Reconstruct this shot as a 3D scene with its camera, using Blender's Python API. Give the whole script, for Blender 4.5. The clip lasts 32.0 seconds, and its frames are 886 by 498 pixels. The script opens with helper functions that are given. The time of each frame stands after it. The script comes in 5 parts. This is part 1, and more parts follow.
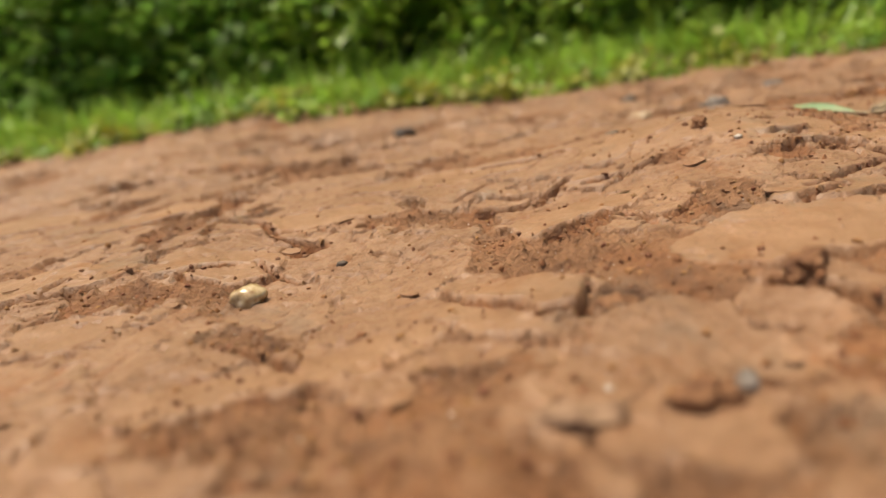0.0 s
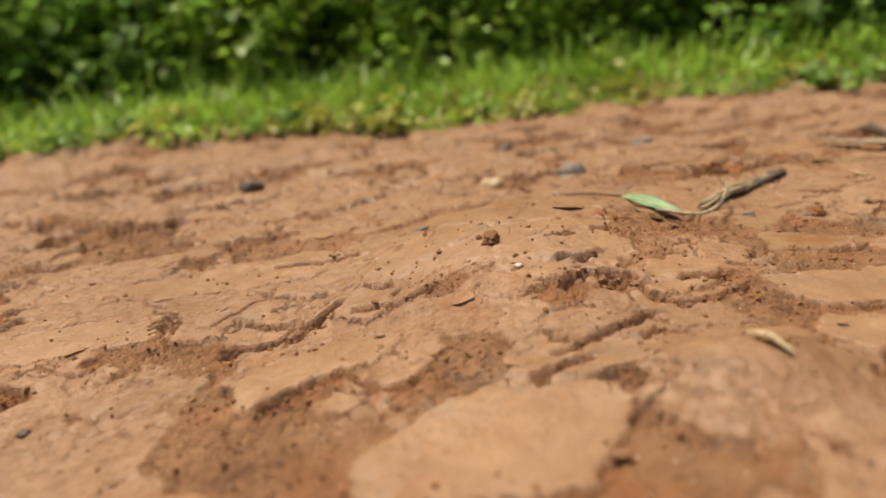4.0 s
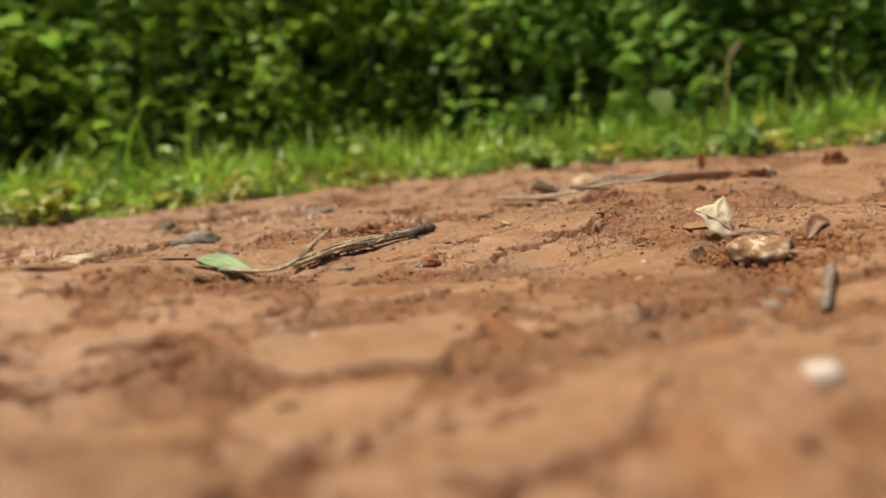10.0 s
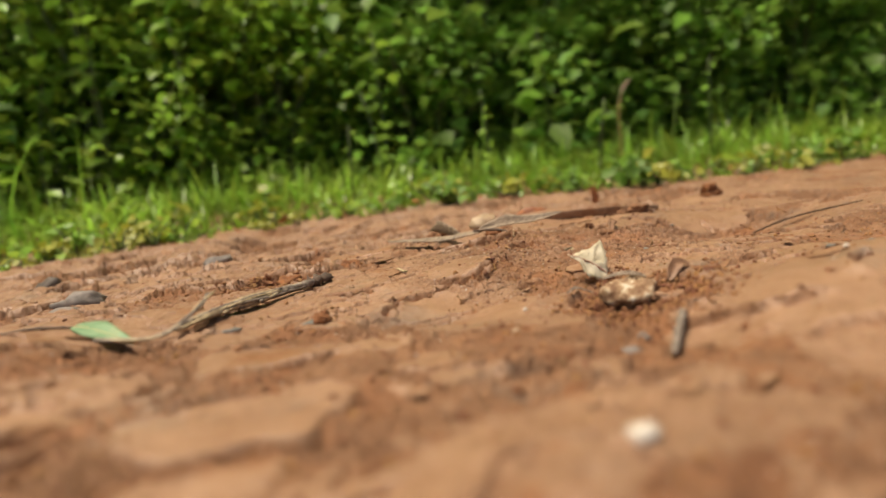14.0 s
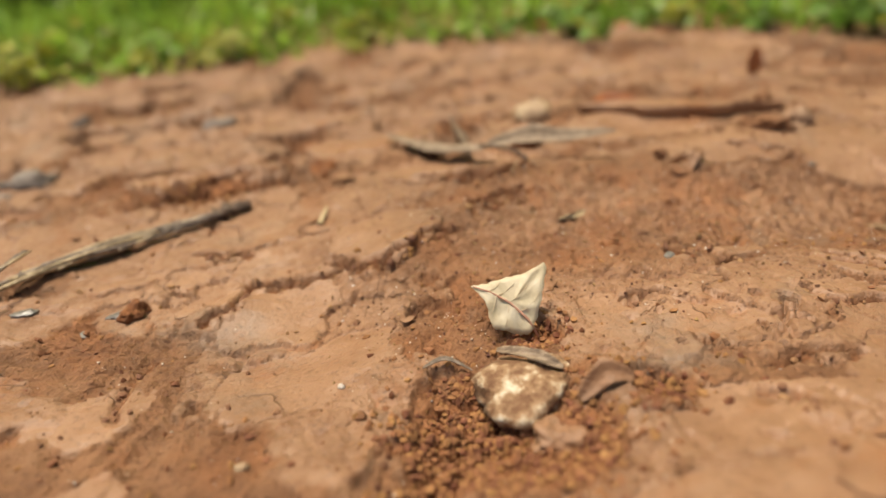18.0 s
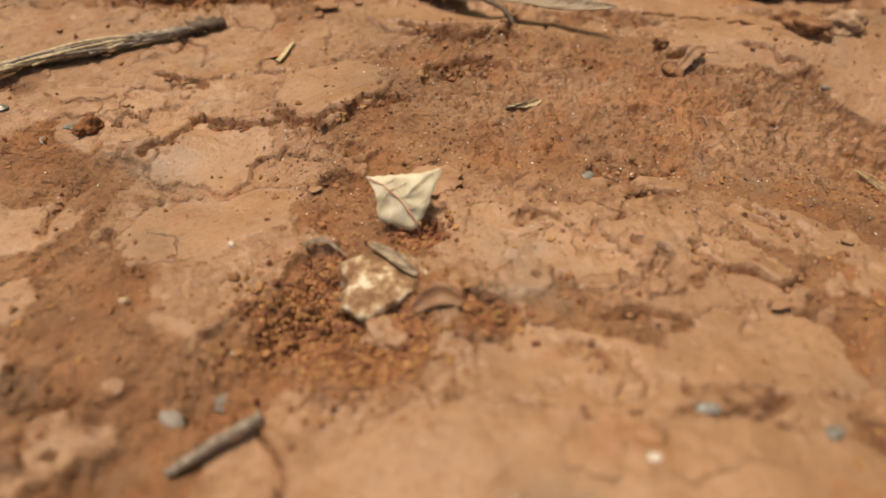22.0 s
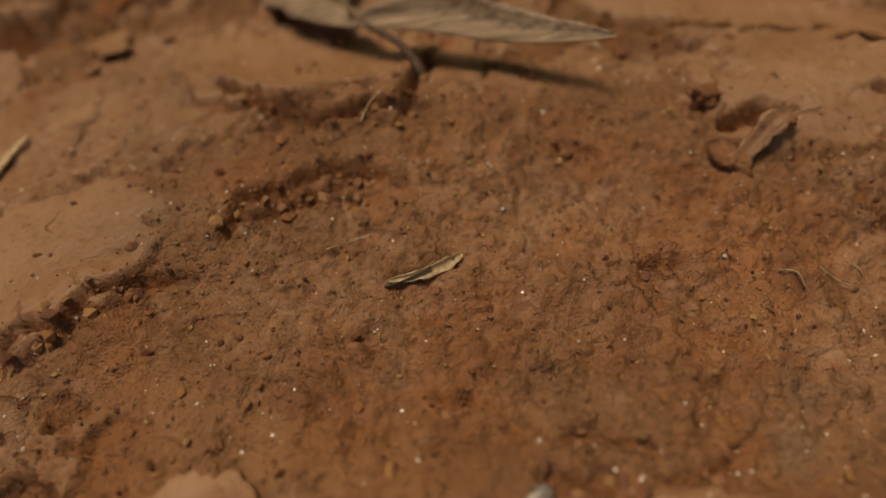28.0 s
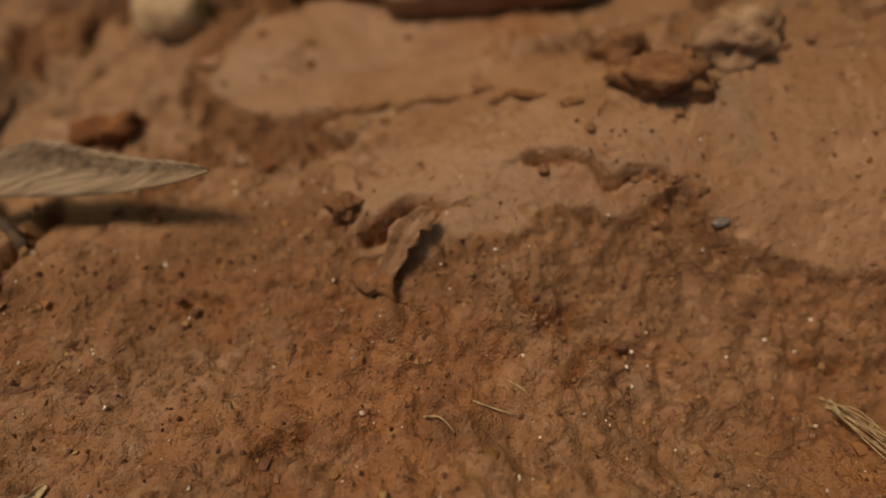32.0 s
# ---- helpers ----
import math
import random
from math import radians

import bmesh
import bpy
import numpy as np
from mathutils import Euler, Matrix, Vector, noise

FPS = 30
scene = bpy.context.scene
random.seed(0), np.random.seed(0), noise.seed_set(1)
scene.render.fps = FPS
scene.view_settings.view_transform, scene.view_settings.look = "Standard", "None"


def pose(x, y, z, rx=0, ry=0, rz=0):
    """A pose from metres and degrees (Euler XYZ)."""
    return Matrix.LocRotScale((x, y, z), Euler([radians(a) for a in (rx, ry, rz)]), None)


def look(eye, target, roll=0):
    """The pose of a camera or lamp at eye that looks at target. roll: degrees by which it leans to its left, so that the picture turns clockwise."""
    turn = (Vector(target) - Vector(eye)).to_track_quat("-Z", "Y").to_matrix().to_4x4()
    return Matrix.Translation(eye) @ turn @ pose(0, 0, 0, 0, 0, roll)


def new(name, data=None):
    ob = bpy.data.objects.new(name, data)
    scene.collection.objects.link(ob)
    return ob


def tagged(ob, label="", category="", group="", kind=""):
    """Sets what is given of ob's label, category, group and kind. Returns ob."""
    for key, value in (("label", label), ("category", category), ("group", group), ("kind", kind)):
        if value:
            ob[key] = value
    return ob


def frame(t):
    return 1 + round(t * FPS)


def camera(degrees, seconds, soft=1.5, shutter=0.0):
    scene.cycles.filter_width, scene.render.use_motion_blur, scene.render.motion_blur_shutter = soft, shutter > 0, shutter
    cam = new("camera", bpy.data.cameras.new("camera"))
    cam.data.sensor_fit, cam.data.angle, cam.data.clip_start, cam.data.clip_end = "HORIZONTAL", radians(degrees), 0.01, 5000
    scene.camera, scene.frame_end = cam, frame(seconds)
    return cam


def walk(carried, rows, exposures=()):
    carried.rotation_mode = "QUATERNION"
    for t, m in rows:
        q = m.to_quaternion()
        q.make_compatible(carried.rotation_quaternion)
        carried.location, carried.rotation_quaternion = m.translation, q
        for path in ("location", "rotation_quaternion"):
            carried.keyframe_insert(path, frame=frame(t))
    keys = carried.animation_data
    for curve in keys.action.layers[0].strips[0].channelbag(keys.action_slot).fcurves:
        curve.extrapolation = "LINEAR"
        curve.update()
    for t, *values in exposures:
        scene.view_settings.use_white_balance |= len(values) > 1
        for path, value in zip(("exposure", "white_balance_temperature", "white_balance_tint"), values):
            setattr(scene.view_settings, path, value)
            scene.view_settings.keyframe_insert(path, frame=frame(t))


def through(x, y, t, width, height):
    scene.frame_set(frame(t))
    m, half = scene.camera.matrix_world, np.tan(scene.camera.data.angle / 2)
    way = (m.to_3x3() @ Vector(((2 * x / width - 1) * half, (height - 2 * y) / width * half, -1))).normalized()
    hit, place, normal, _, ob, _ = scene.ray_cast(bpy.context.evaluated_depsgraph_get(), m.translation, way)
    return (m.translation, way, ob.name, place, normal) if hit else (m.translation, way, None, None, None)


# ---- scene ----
cam = camera(73.7, 32.0, soft=1.5)
# seconds, eye in metres, then yaw, pitch and roll in degrees
PATH = [
    (0, 0.06060, 0.04841, 0.04060, -2.59, -18.11, -8.01),
    (0.5, 0.06338, 0.05046, 0.04187, -2.88, -17.73, -8.31),
    (1, 0.06781, 0.04944, 0.04563, -3.50, -17.31, -7.24),
    (1.5, 0.07456, 0.05288, 0.04970, -4.45, -17.62, -6.98),
    (2, 0.08125, 0.05553, 0.05167, -5.01, -17.54, -6.92),
    (2.5, 0.09168, 0.05888, 0.05381, -5.49, -17.52, -6.36),
    (3, 0.10250, 0.06406, 0.05646, -5.85, -18.55, -6.49),
    (3.5, 0.10893, 0.06794, 0.06057, -6.81, -18.75, -6.44),
    (5.5, 0.15456, 0.09903, 0.06723, -6.99, -23.83, -4.27),
    (6, 0.16500, 0.11021, 0.05605, -6.90, -21.33, -4.35),
    (6.5, 0.17424, 0.11085, 0.04439, -7.90, -14.81, -4.10),
    (7, 0.18291, 0.10758, 0.03591, -10.95, -12.53, -4.51),
    (7.5, 0.19116, 0.10554, 0.03230, -14.31, -11.03, -5.17),
    (8, 0.19287, 0.10531, 0.03035, -16.06, -10.32, -5.63),
    (8.5, 0.19353, 0.10280, 0.02950, -16.50, -10.50, -5.23),
    (9, 0.19903, 0.10208, 0.02868, -19.50, -10.52, -4.53),
    (9.5, 0.20199, 0.10173, 0.02912, -22.56, -10.60, -4.87),
    (10, 0.20337, 0.10069, 0.02890, -24.72, -10.43, -4.90),
    (10.5, 0.20545, 0.09947, 0.02886, -26.58, -10.09, -5.40),
    (11, 0.20723, 0.09769, 0.02870, -28.89, -9.82, -5.83),
    (11.5, 0.20812, 0.09652, 0.02865, -30.49, -9.36, -6.32),
    (12, 0.20860, 0.09665, 0.02961, -30.84, -9.09, -6.05),
    (12.5, 0.21145, 0.09639, 0.03221, -31.56, -8.41, -5.87),
    (13, 0.21039, 0.09442, 0.03481, -32.24, -8.17, -6.11),
    (13.5, 0.21059, 0.09417, 0.03516, -32.36, -8.16, -6.14),
    (15.5, 0.22161, 0.09736, 0.03725, -31.99, -12.19, -4.88),
    (16, 0.23713, 0.10120, 0.03799, -29.24, -13.40, -4.15),
    (16.5, 0.25657, 0.10603, 0.03906, -27.66, -15.86, -4.18),
    (17, 0.27695, 0.10799, 0.04422, -25.56, -19.92, -4.94),
    (17.5, 0.29371, 0.11448, 0.04962, -18.26, -24.83, -6.08),
    (18, 0.30787, 0.12661, 0.06113, -9.82, -28.23, -4.88),
    (18.5, 0.32035, 0.13036, 0.07219, -6.07, -32.78, -0.89),
    (19, 0.32222, 0.13206, 0.07545, -0.99, -39.32, -0.46),
    (19.5, 0.32955, 0.12841, 0.07881, 0.47, -44.08, -0.34),
    (20, 0.33313, 0.12270, 0.08275, 0.44, -47.98, 0.55),
    (20.5, 0.33202, 0.11746, 0.08239, -0.25, -47.96, 0.19),
    (21, 0.33231, 0.11968, 0.08292, -0.32, -48.52, 1.06),
    (21.5, 0.33505, 0.12157, 0.08403, -0.19, -48.45, 0.72),
    (22, 0.34126, 0.13046, 0.07864, -0.40, -48.32, 0.82),
    (22.5, 0.34374, 0.13805, 0.07433, -1.41, -48.86, 1.92),
    (23, 0.34718, 0.14453, 0.07597, -2.37, -48.64, 2.04),
    (23.5, 0.34758, 0.14723, 0.07767, -3.27, -48.39, 2.33),
    (24, 0.34782, 0.15074, 0.07972, -3.58, -48.12, 2.39),
    (24.5, 0.34920, 0.15648, 0.08047, -3.33, -47.93, 1.99),
    (25, 0.35217, 0.17063, 0.07839, -2.54, -48.79, 1.02),
    (25.5, 0.35602, 0.18732, 0.07207, -1.98, -49.99, 0.43),
    (27.5, 0.36233, 0.21051, 0.05757, 5.65, -54.71, -6.19),
    (28, 0.36633, 0.20926, 0.05571, 5.64, -54.70, -6.91),
    (28.5, 0.37257, 0.21110, 0.05549, 4.89, -55.57, -7.44),
    (29, 0.38131, 0.21666, 0.05714, 5.12, -57.09, -8.85),
    (29.5, 0.40013, 0.21795, 0.05328, 6.28, -56.53, -12.95),
    (30, 0.40435, 0.22033, 0.05180, 2.40, -56.12, -12.84),
    (30.5, 0.40784, 0.22562, 0.05354, -0.56, -53.65, -13.09),
    (31, 0.40810, 0.22542, 0.05301, -0.78, -53.87, -14.03),
    (31.5, 0.40655, 0.22503, 0.05198, 0.44, -54.30, -15.24),
    (32, 0.40702, 0.22541, 0.05151, 0.05, -54.30, -14.99),
]

def aimed(x, y, z, yaw, pitch, roll):
    return pose(x, y, z, 0, 0, yaw) @ pose(0, 0, 0, 90 + pitch) @ pose(0, 0, 0, 0, 0, roll)


EXPOSURES = [(0.0, 0.0, 7200, 7), (18.5, 0.0, 7200, 7), (19.0, -0.08, 7300, 7), (20.0, -0.17, 7500, 8), (24.2, -0.14, 7500, 8), (25.0, -0.43, 7800, 9), (25.5, -0.8, 8100, 11), (27.5, -1.3, 9300, 15), (32.0, -1.31, 9300, 15)]
walk(cam, [(row[0], aimed(*row[1:])) for row in PATH], EXPOSURES)
# a macro lens wide open: shallow depth of field, the focus pulled by one fixed point of the place
focus = new("focus_point")
focus.location = (0.4834, 0.1391, -0.0824)
cam.data.dof.use_dof = True
cam.data.dof.focus_object = focus
cam.data.dof.aperture_fstop = 7.4

# ---- light ----
world = bpy.data.worlds.new("sky")
scene.world = world
world.use_nodes = True
wn = world.node_tree
sky = wn.nodes.new("ShaderNodeTexSky")
sky.sky_type = "NISHITA"
sky.sun_disc = False
sky.sun_elevation, sky.sun_rotation = radians(76), radians(-55)
sky.air_density, sky.dust_density = 1.0, 4.0
wn.links.new(sky.outputs[0], wn.nodes["Background"].inputs[0])
wn.nodes["Background"].inputs[1].default_value = 0.15
sun = new("sun", bpy.data.lights.new("sun", "SUN"))
sun.data.energy, sun.data.angle, sun.data.color = 4.8, radians(15), (1.0, 0.93, 0.82)
sun.matrix_basis = look((-0.2, 0.14, 1.0), (0, 0, 0))

# ---- noise on arrays ----
def hashed(i, j, seed):
    h = (i.astype(np.int64) * 374761393 + j.astype(np.int64) * 668265263 + seed * 1442695041) & 0xFFFFFFFF
    h = ((h ^ (h >> 13)) * 1274126177) & 0xFFFFFFFF
    return ((h ^ (h >> 16)) & 0xFFFF) / 65535.0


def vnoise(x, y, cell, seed=0):
    """Smooth value noise from 0 to 1, with cells of that size in metres."""
    u, v = np.asarray(x) / cell + 913.0, np.asarray(y) / cell + 571.0
    i, j = np.floor(u), np.floor(v)
    fu, fv = u - i, v - j
    fu, fv = fu * fu * (3 - 2 * fu), fv * fv * (3 - 2 * fv)
    a, b = hashed(i, j, seed), hashed(i + 1, j, seed)
    c, d = hashed(i, j + 1, seed), hashed(i + 1, j + 1, seed)
    return (a * (1 - fu) + b * fu) * (1 - fv) + (c * (1 - fu) + d * fu) * fv


def fbm(x, y, cell, octaves=4, seed=0, fall=0.5):
    total, size, scale = 0.0, 1.0, 0.0
    for n in range(octaves):
        a = 0.7 * n if cell / 2**n < 0.015 else 0.0
        c, s = math.cos(a), math.sin(a)
        total = total + size * vnoise(x * c + y * s, y * c - x * s, cell / 2**n, seed + 17 * n)
        scale += size
        size *= fall
    return total / scale


# ---- materials ----
def material(name):
    m = bpy.data.materials.new(name)
    m.use_nodes = True
    return m, m.node_tree.nodes, m.node_tree.links, m.node_tree.nodes["Principled BSDF"]


def texnoise(n, l, scale, detail=4.0, rough=0.55, coords=None, kind="ShaderNodeTexNoise"):
    t = n.new(kind)
    t.inputs["Scale"].default_value = scale
    if kind == "ShaderNodeTexNoise":
        t.inputs["Detail"].default_value, t.inputs["Roughness"].default_value = detail, rough
    if coords:
        l.new(coords, t.inputs["Vector"])
    return t


def ramp(n, l, source, stops):
    r = n.new("ShaderNodeValToRGB")
    while len(r.color_ramp.elements) < len(stops):
        r.color_ramp.elements.new(0.5)
    for e, (at, c) in zip(r.color_ramp.elements, stops):
        e.position, e.color = at, (*c, 1) if len(c) == 3 else c
    l.new(source, r.inputs[0])
    return r


def blend(n, l, factor, a, b, how="MIX"):
    m = n.new("ShaderNodeMix")
    m.data_type, m.blend_type = "RGBA", how
    for socket, value in ((m.inputs[0], factor), (m.inputs[6], a), (m.inputs[7], b)):
        if isinstance(value, (int, float)):
            socket.default_value = value
        elif isinstance(value, tuple):
            socket.default_value = (*value, 1)
        else:
            l.new(value, socket)
    return m.outputs[2]


def bump(n, l, bsdf, height, strength, distance, before=None):
    b = n.new("ShaderNodeBump")
    b.inputs["Strength"].default_value, b.inputs["Distance"].default_value = strength, distance
    l.new(height, b.inputs["Height"])
    if before:
        l.new(before, b.inputs["Normal"])
    l.new(b.outputs[0], bsdf.inputs["Normal"])
    return b.outputs[0]


CRUST, CRUST_PALE = (0.255, 0.129, 0.066), (0.33, 0.186, 0.106)
SOIL, SOIL_DARK, RUST = (0.252, 0.118, 0.053), (0.15, 0.065, 0.027), (0.25, 0.09, 0.027)


def soil_material(name, from_mesh):
    """Dried red clay: smooth pale crust, rough brown crumbs, rusty and grey patches, pale grit."""
    m, n, l, bsdf = material(name)
    where = n.new("ShaderNodeNewGeometry").outputs["Position"]
    large = texnoise(n, l, 26, 5, 0.6, where).outputs["Fac"]
    mid = texnoise(n, l, 130, 6, 0.62, where).outputs["Fac"]
    fine = texnoise(n, l, 900, 5, 0.65, where).outputs["Fac"]
    crust = ramp(n, l, mid, [(0.3, CRUST), (0.7, CRUST_PALE)]).outputs[0]
    soil = ramp(n, l, mid, [(0.28, SOIL_DARK), (0.5, SOIL), (0.78, (0.305, 0.158, 0.079))]).outputs[0]
    if from_mesh:
        kind = n.new("ShaderNodeAttribute")
        kind.attribute_name = "crust"
        frayed = n.new("ShaderNodeMath")
        frayed.operation = "MULTIPLY_ADD"
        l.new(texnoise(n, l, 420, 5, 0.7, where).outputs["Fac"], frayed.inputs[0])
        frayed.inputs[1].default_value = 1.5
        l.new(kind.outputs["Fac"], frayed.inputs[2])
        halved = n.new("ShaderNodeMath")
        halved.operation = "MULTIPLY"
        l.new(frayed.outputs[0], halved.inputs[0])
        halved.inputs[1].default_value = 0.5
        amount = ramp(n, l, halved.outputs[0], [(0.0, (0, 0, 0)), (0.5, (0, 0, 0)), (0.71, (1, 1, 1))]).outputs[0]
    else:
        amount = ramp(n, l, mid, [(0.25, (0.25, 0.25, 0.25)), (0.55, (0.9, 0.9, 0.9))]).outputs[0]
    base = blend(n, l, amount, soil, crust)
    if from_mesh:
        turned = n.new("ShaderNodeAttribute")
        turned.attribute_name = "loose"
        crumbly = ramp(n, l, mid, [(0.3, (0.15, 0.055, 0.019)), (0.6, (0.3, 0.115, 0.039))]).outputs[0]
        base = blend(n, l, turned.outputs["Fac"], base, crumbly)
    bent = n.new("ShaderNodeVectorMath")
    bent.operation = "MULTIPLY_ADD"
    drift = texnoise(n, l, 120, 3, 0.5, where)
    l.new(drift.outputs["Color"], bent.inputs[0])
    bent.inputs[1].default_value = (0.012, 0.012, 0.012)
    l.new(where, bent.inputs[2])
    net = texnoise(n, l, 62, kind="ShaderNodeTexVoronoi", coords=bent.outputs[0])
    net.feature = "DISTANCE_TO_EDGE"
    open_ = ramp(n, l, texnoise(n, l, 70, 3, 0.5, where).outputs["Fac"], [(0.54, (0, 0, 0)), (0.64, (1, 1, 1))]).outputs[0]
    dark = (0.5, 0.5, 0.5) if from_mesh else (0.2, 0.2, 0.2)
    line = ramp(n, l, net.outputs["Distance"], [(0.004, dark), (0.02, (0, 0, 0))]).outputs[0]
    cracks = blend(n, l, 1.0, line, open_, "MULTIPLY")
    base = blend(n, l, cracks, base, SOIL_DARK)
    rust = ramp(n, l, texnoise(n, l, 48, 5, 0.7, where).outputs["Fac"], [(0.56, (0, 0, 0)), (0.68, (0.6, 0.6, 0.6))]).outputs[0]
    base = blend(n, l, rust, base, RUST)
    grey = ramp(n, l, texnoise(n, l, 33, 6, 0.7, where).outputs["Fac"], [(0.56, (0, 0, 0)), (0.72, (0.65, 0.65, 0.65))]).outputs[0]
    base = blend(n, l, grey, base, (0.19, 0.14, 0.1))
    speck = ramp(n, l, fine, [(0.3, (0.45, 0.42, 0.4)), (0.45, (1, 1, 1)), (0.6, (1, 1, 1)), (0.75, (1.25, 1.22, 1.2))]).outputs[0]
    base = blend(n, l, 0.75, base, speck, "MULTIPLY")
    wide = ramp(n, l, large, [(0.35, (0.86, 0.84, 0.82)), (0.65, (1.08, 1.08, 1.08))]).outputs[0]
    base = blend(n, l, 1.0, base, wide, "MULTIPLY")
    spots = texnoise(n, l, 420, kind="ShaderNodeTexVoronoi", coords=where)
    dot = ramp(n, l, spots.outputs["Distance"], [(0.04, (1, 1, 1)), (0.1, (0, 0, 0))]).outputs[0]
    chosen = ramp(n, l, spots.outputs["Color"], [(0.66, (0, 0, 0)), (0.7, (1, 1, 1))]).outputs[0]
    pale = blend(n, l, 1.0, dot, chosen, "MULTIPLY")
    base = blend(n, l, pale, base, (0.48, 0.37, 0.28))
    # shade of small pits put into the colour as dark dots, without relief
    pits = texnoise(n, l, 330, kind="ShaderNodeTexVoronoi", coords=where)
    dark_dot = ramp(n, l, pits.outputs["Distance"], [(0.03, (1, 1, 1)), (0.11, (0, 0, 0))]).outputs[0]
    some = ramp(n, l, pits.outputs["Color"], [(0.72, (0, 0, 0)), (0.76, (1, 1, 1))]).outputs[0]
    pit_shade = blend(n, l, 1.0, dark_dot, some, "MULTIPLY")
    base = blend(n, l, pit_shade, base, (0.11, 0.05, 0.024))
    grain = texnoise(n, l, 1000, kind="ShaderNodeTexVoronoi", coords=where)
    tiny = ramp(n, l, grain.outputs["Distance"], [(0.12, (1, 1, 1)), (0.3, (0, 0, 0))]).outputs[0]
    picked = ramp(n, l, grain.outputs["Color"], [(0.0, (0, 0, 0)), (0.52, (0, 0, 0)), (0.56, (0.8, 0.8, 0.8))]).outputs[0]
    patchy = ramp(n, l, texnoise(n, l, 85, 4, 0.6, where).outputs["Fac"], [(0.42, (0.1, 0.1, 0.1)), (0.58, (1, 1, 1))]).outputs[0]
    speckle = blend(n, l, 1.0, blend(n, l, 1.0, tiny, picked, "MULTIPLY"), patchy, "MULTIPLY")
    base = blend(n, l, speckle, base, (0.13, 0.06, 0.029))
    l.new(base, bsdf.inputs["Base Color"])
    gloss = n.new("ShaderNodeMapRange")
    gloss.inputs["To Min"].default_value, gloss.inputs["To Max"].default_value = 0.78, 0.45
    l.new(amount, gloss.inputs["Value"])
    l.new(gloss.outputs[0], bsdf.inputs["Roughness"])
    bsdf.inputs["Specular IOR Level"].default_value = 0.45
    sunk = n.new("ShaderNodeMath")
    sunk.operation = "SUBTRACT"
    sunk.inputs[0].default_value = 1.0
    l.new(cracks, sunk.inputs[1])
    low = bump(n, l, bsdf, sunk.outputs[0], 0.8, 0.0008)
    low = bump(n, l, bsdf, mid, 0.45, 0.0012, low)
    if from_mesh:
        low = bump(n, l, bsdf, amount, 0.9, 0.0005, low)
        clods = n.new("ShaderNodeMath")
        clods.operation = "MULTIPLY"
        bare = n.new("ShaderNodeMath")
        bare.operation = "SUBTRACT"
        bare.inputs[0].default_value = 1.0
        l.new(amount, bare.inputs[1])
        l.new(bare.outputs[0], clods.inputs[0])
        l.new(texnoise(n, l, 520, 4, 0.7, where).outputs["Fac"], clods.inputs[1])
        low = bump(n, l, bsdf, clods.outputs[0], 0.8, 0.0013, low)
    low = bump(n, l, bsdf, grain.outputs["Distance"], 0.3, 0.0002, low)
    eased = n.new("ShaderNodeMapRange")
    eased.inputs["To Min"].default_value, eased.inputs["To Max"].default_value = 0.9, 0.4
    l.new(amount, eased.inputs["Value"])
    gritty = n.new("ShaderNodeMath")
    gritty.operation = "MULTIPLY"
    l.new(fine, gritty.inputs[0])
    l.new(eased.outputs[0], gritty.inputs[1])
    low = bump(n, l, bsdf, gritty.outputs[0], 0.9 if from_mesh else 0.5, 0.0008, low)
    finest = texnoise(n, l, 2600, 4, 0.6, where).outputs["Fac"]
    bump(n, l, bsdf, finest, 0.5, 0.0002, low)
    return m


def plain(name, stops, scale, roughness=0.7, relief=0.3, depth=0.0003, per="place", metal=0.0, island=0.0, through=0.0):
    """A mottled surface whose colour runs through stops; island: how much each loose piece differs."""
    m, n, l, bsdf = material(name)
    coords = n.new("ShaderNodeTexCoord").outputs["Object"] if per == "object" else n.new("ShaderNodeNewGeometry").outputs["Position"]
    t = texnoise(n, l, scale, 5, 0.6, coords)
    colour = ramp(n, l, t.outputs["Fac"], stops).outputs[0]
    if island:
        geo = n.new("ShaderNodeNewGeometry")
        hue = n.new("ShaderNodeHueSaturation")
        shift = n.new("ShaderNodeMapRange")
        shift.inputs["To Min"].default_value, shift.inputs["To Max"].default_value = 1 - island, 1 + island
        l.new(geo.outputs["Random Per Island"], shift.inputs["Value"])
        l.new(shift.outputs[0], hue.inputs["Value"])
        turn = n.new("ShaderNodeMapRange")
        turn.inputs["To Min"].default_value, turn.inputs["To Max"].default_value = 0.5 - island * 0.05, 0.5 + island * 0.05
        l.new(geo.outputs["Random Per Island"], turn.inputs["Value"])
        l.new(turn.outputs[0], hue.inputs["Hue"])
        l.new(colour, hue.inputs["Color"])
        colour = hue.outputs[0]
    l.new(colour, bsdf.inputs["Base Color"])
    bsdf.inputs["Roughness"].default_value, bsdf.inputs["Metallic"].default_value = roughness, metal
    if relief:
        bump(n, l, bsdf, t.outputs["Fac"], relief, depth)
    if through:
        glow = n.new("ShaderNodeBsdfTranslucent")
        l.new(colour, glow.inputs["Color"])
        mix = n.new("ShaderNodeMixShader")
        mix.inputs[0].default_value = through
        l.new(bsdf.outputs[0], mix.inputs[1])
        l.new(glow.outputs[0], mix.inputs[2])
        l.new(mix.outputs[0], n["Material Output"].inputs["Surface"])
    return m


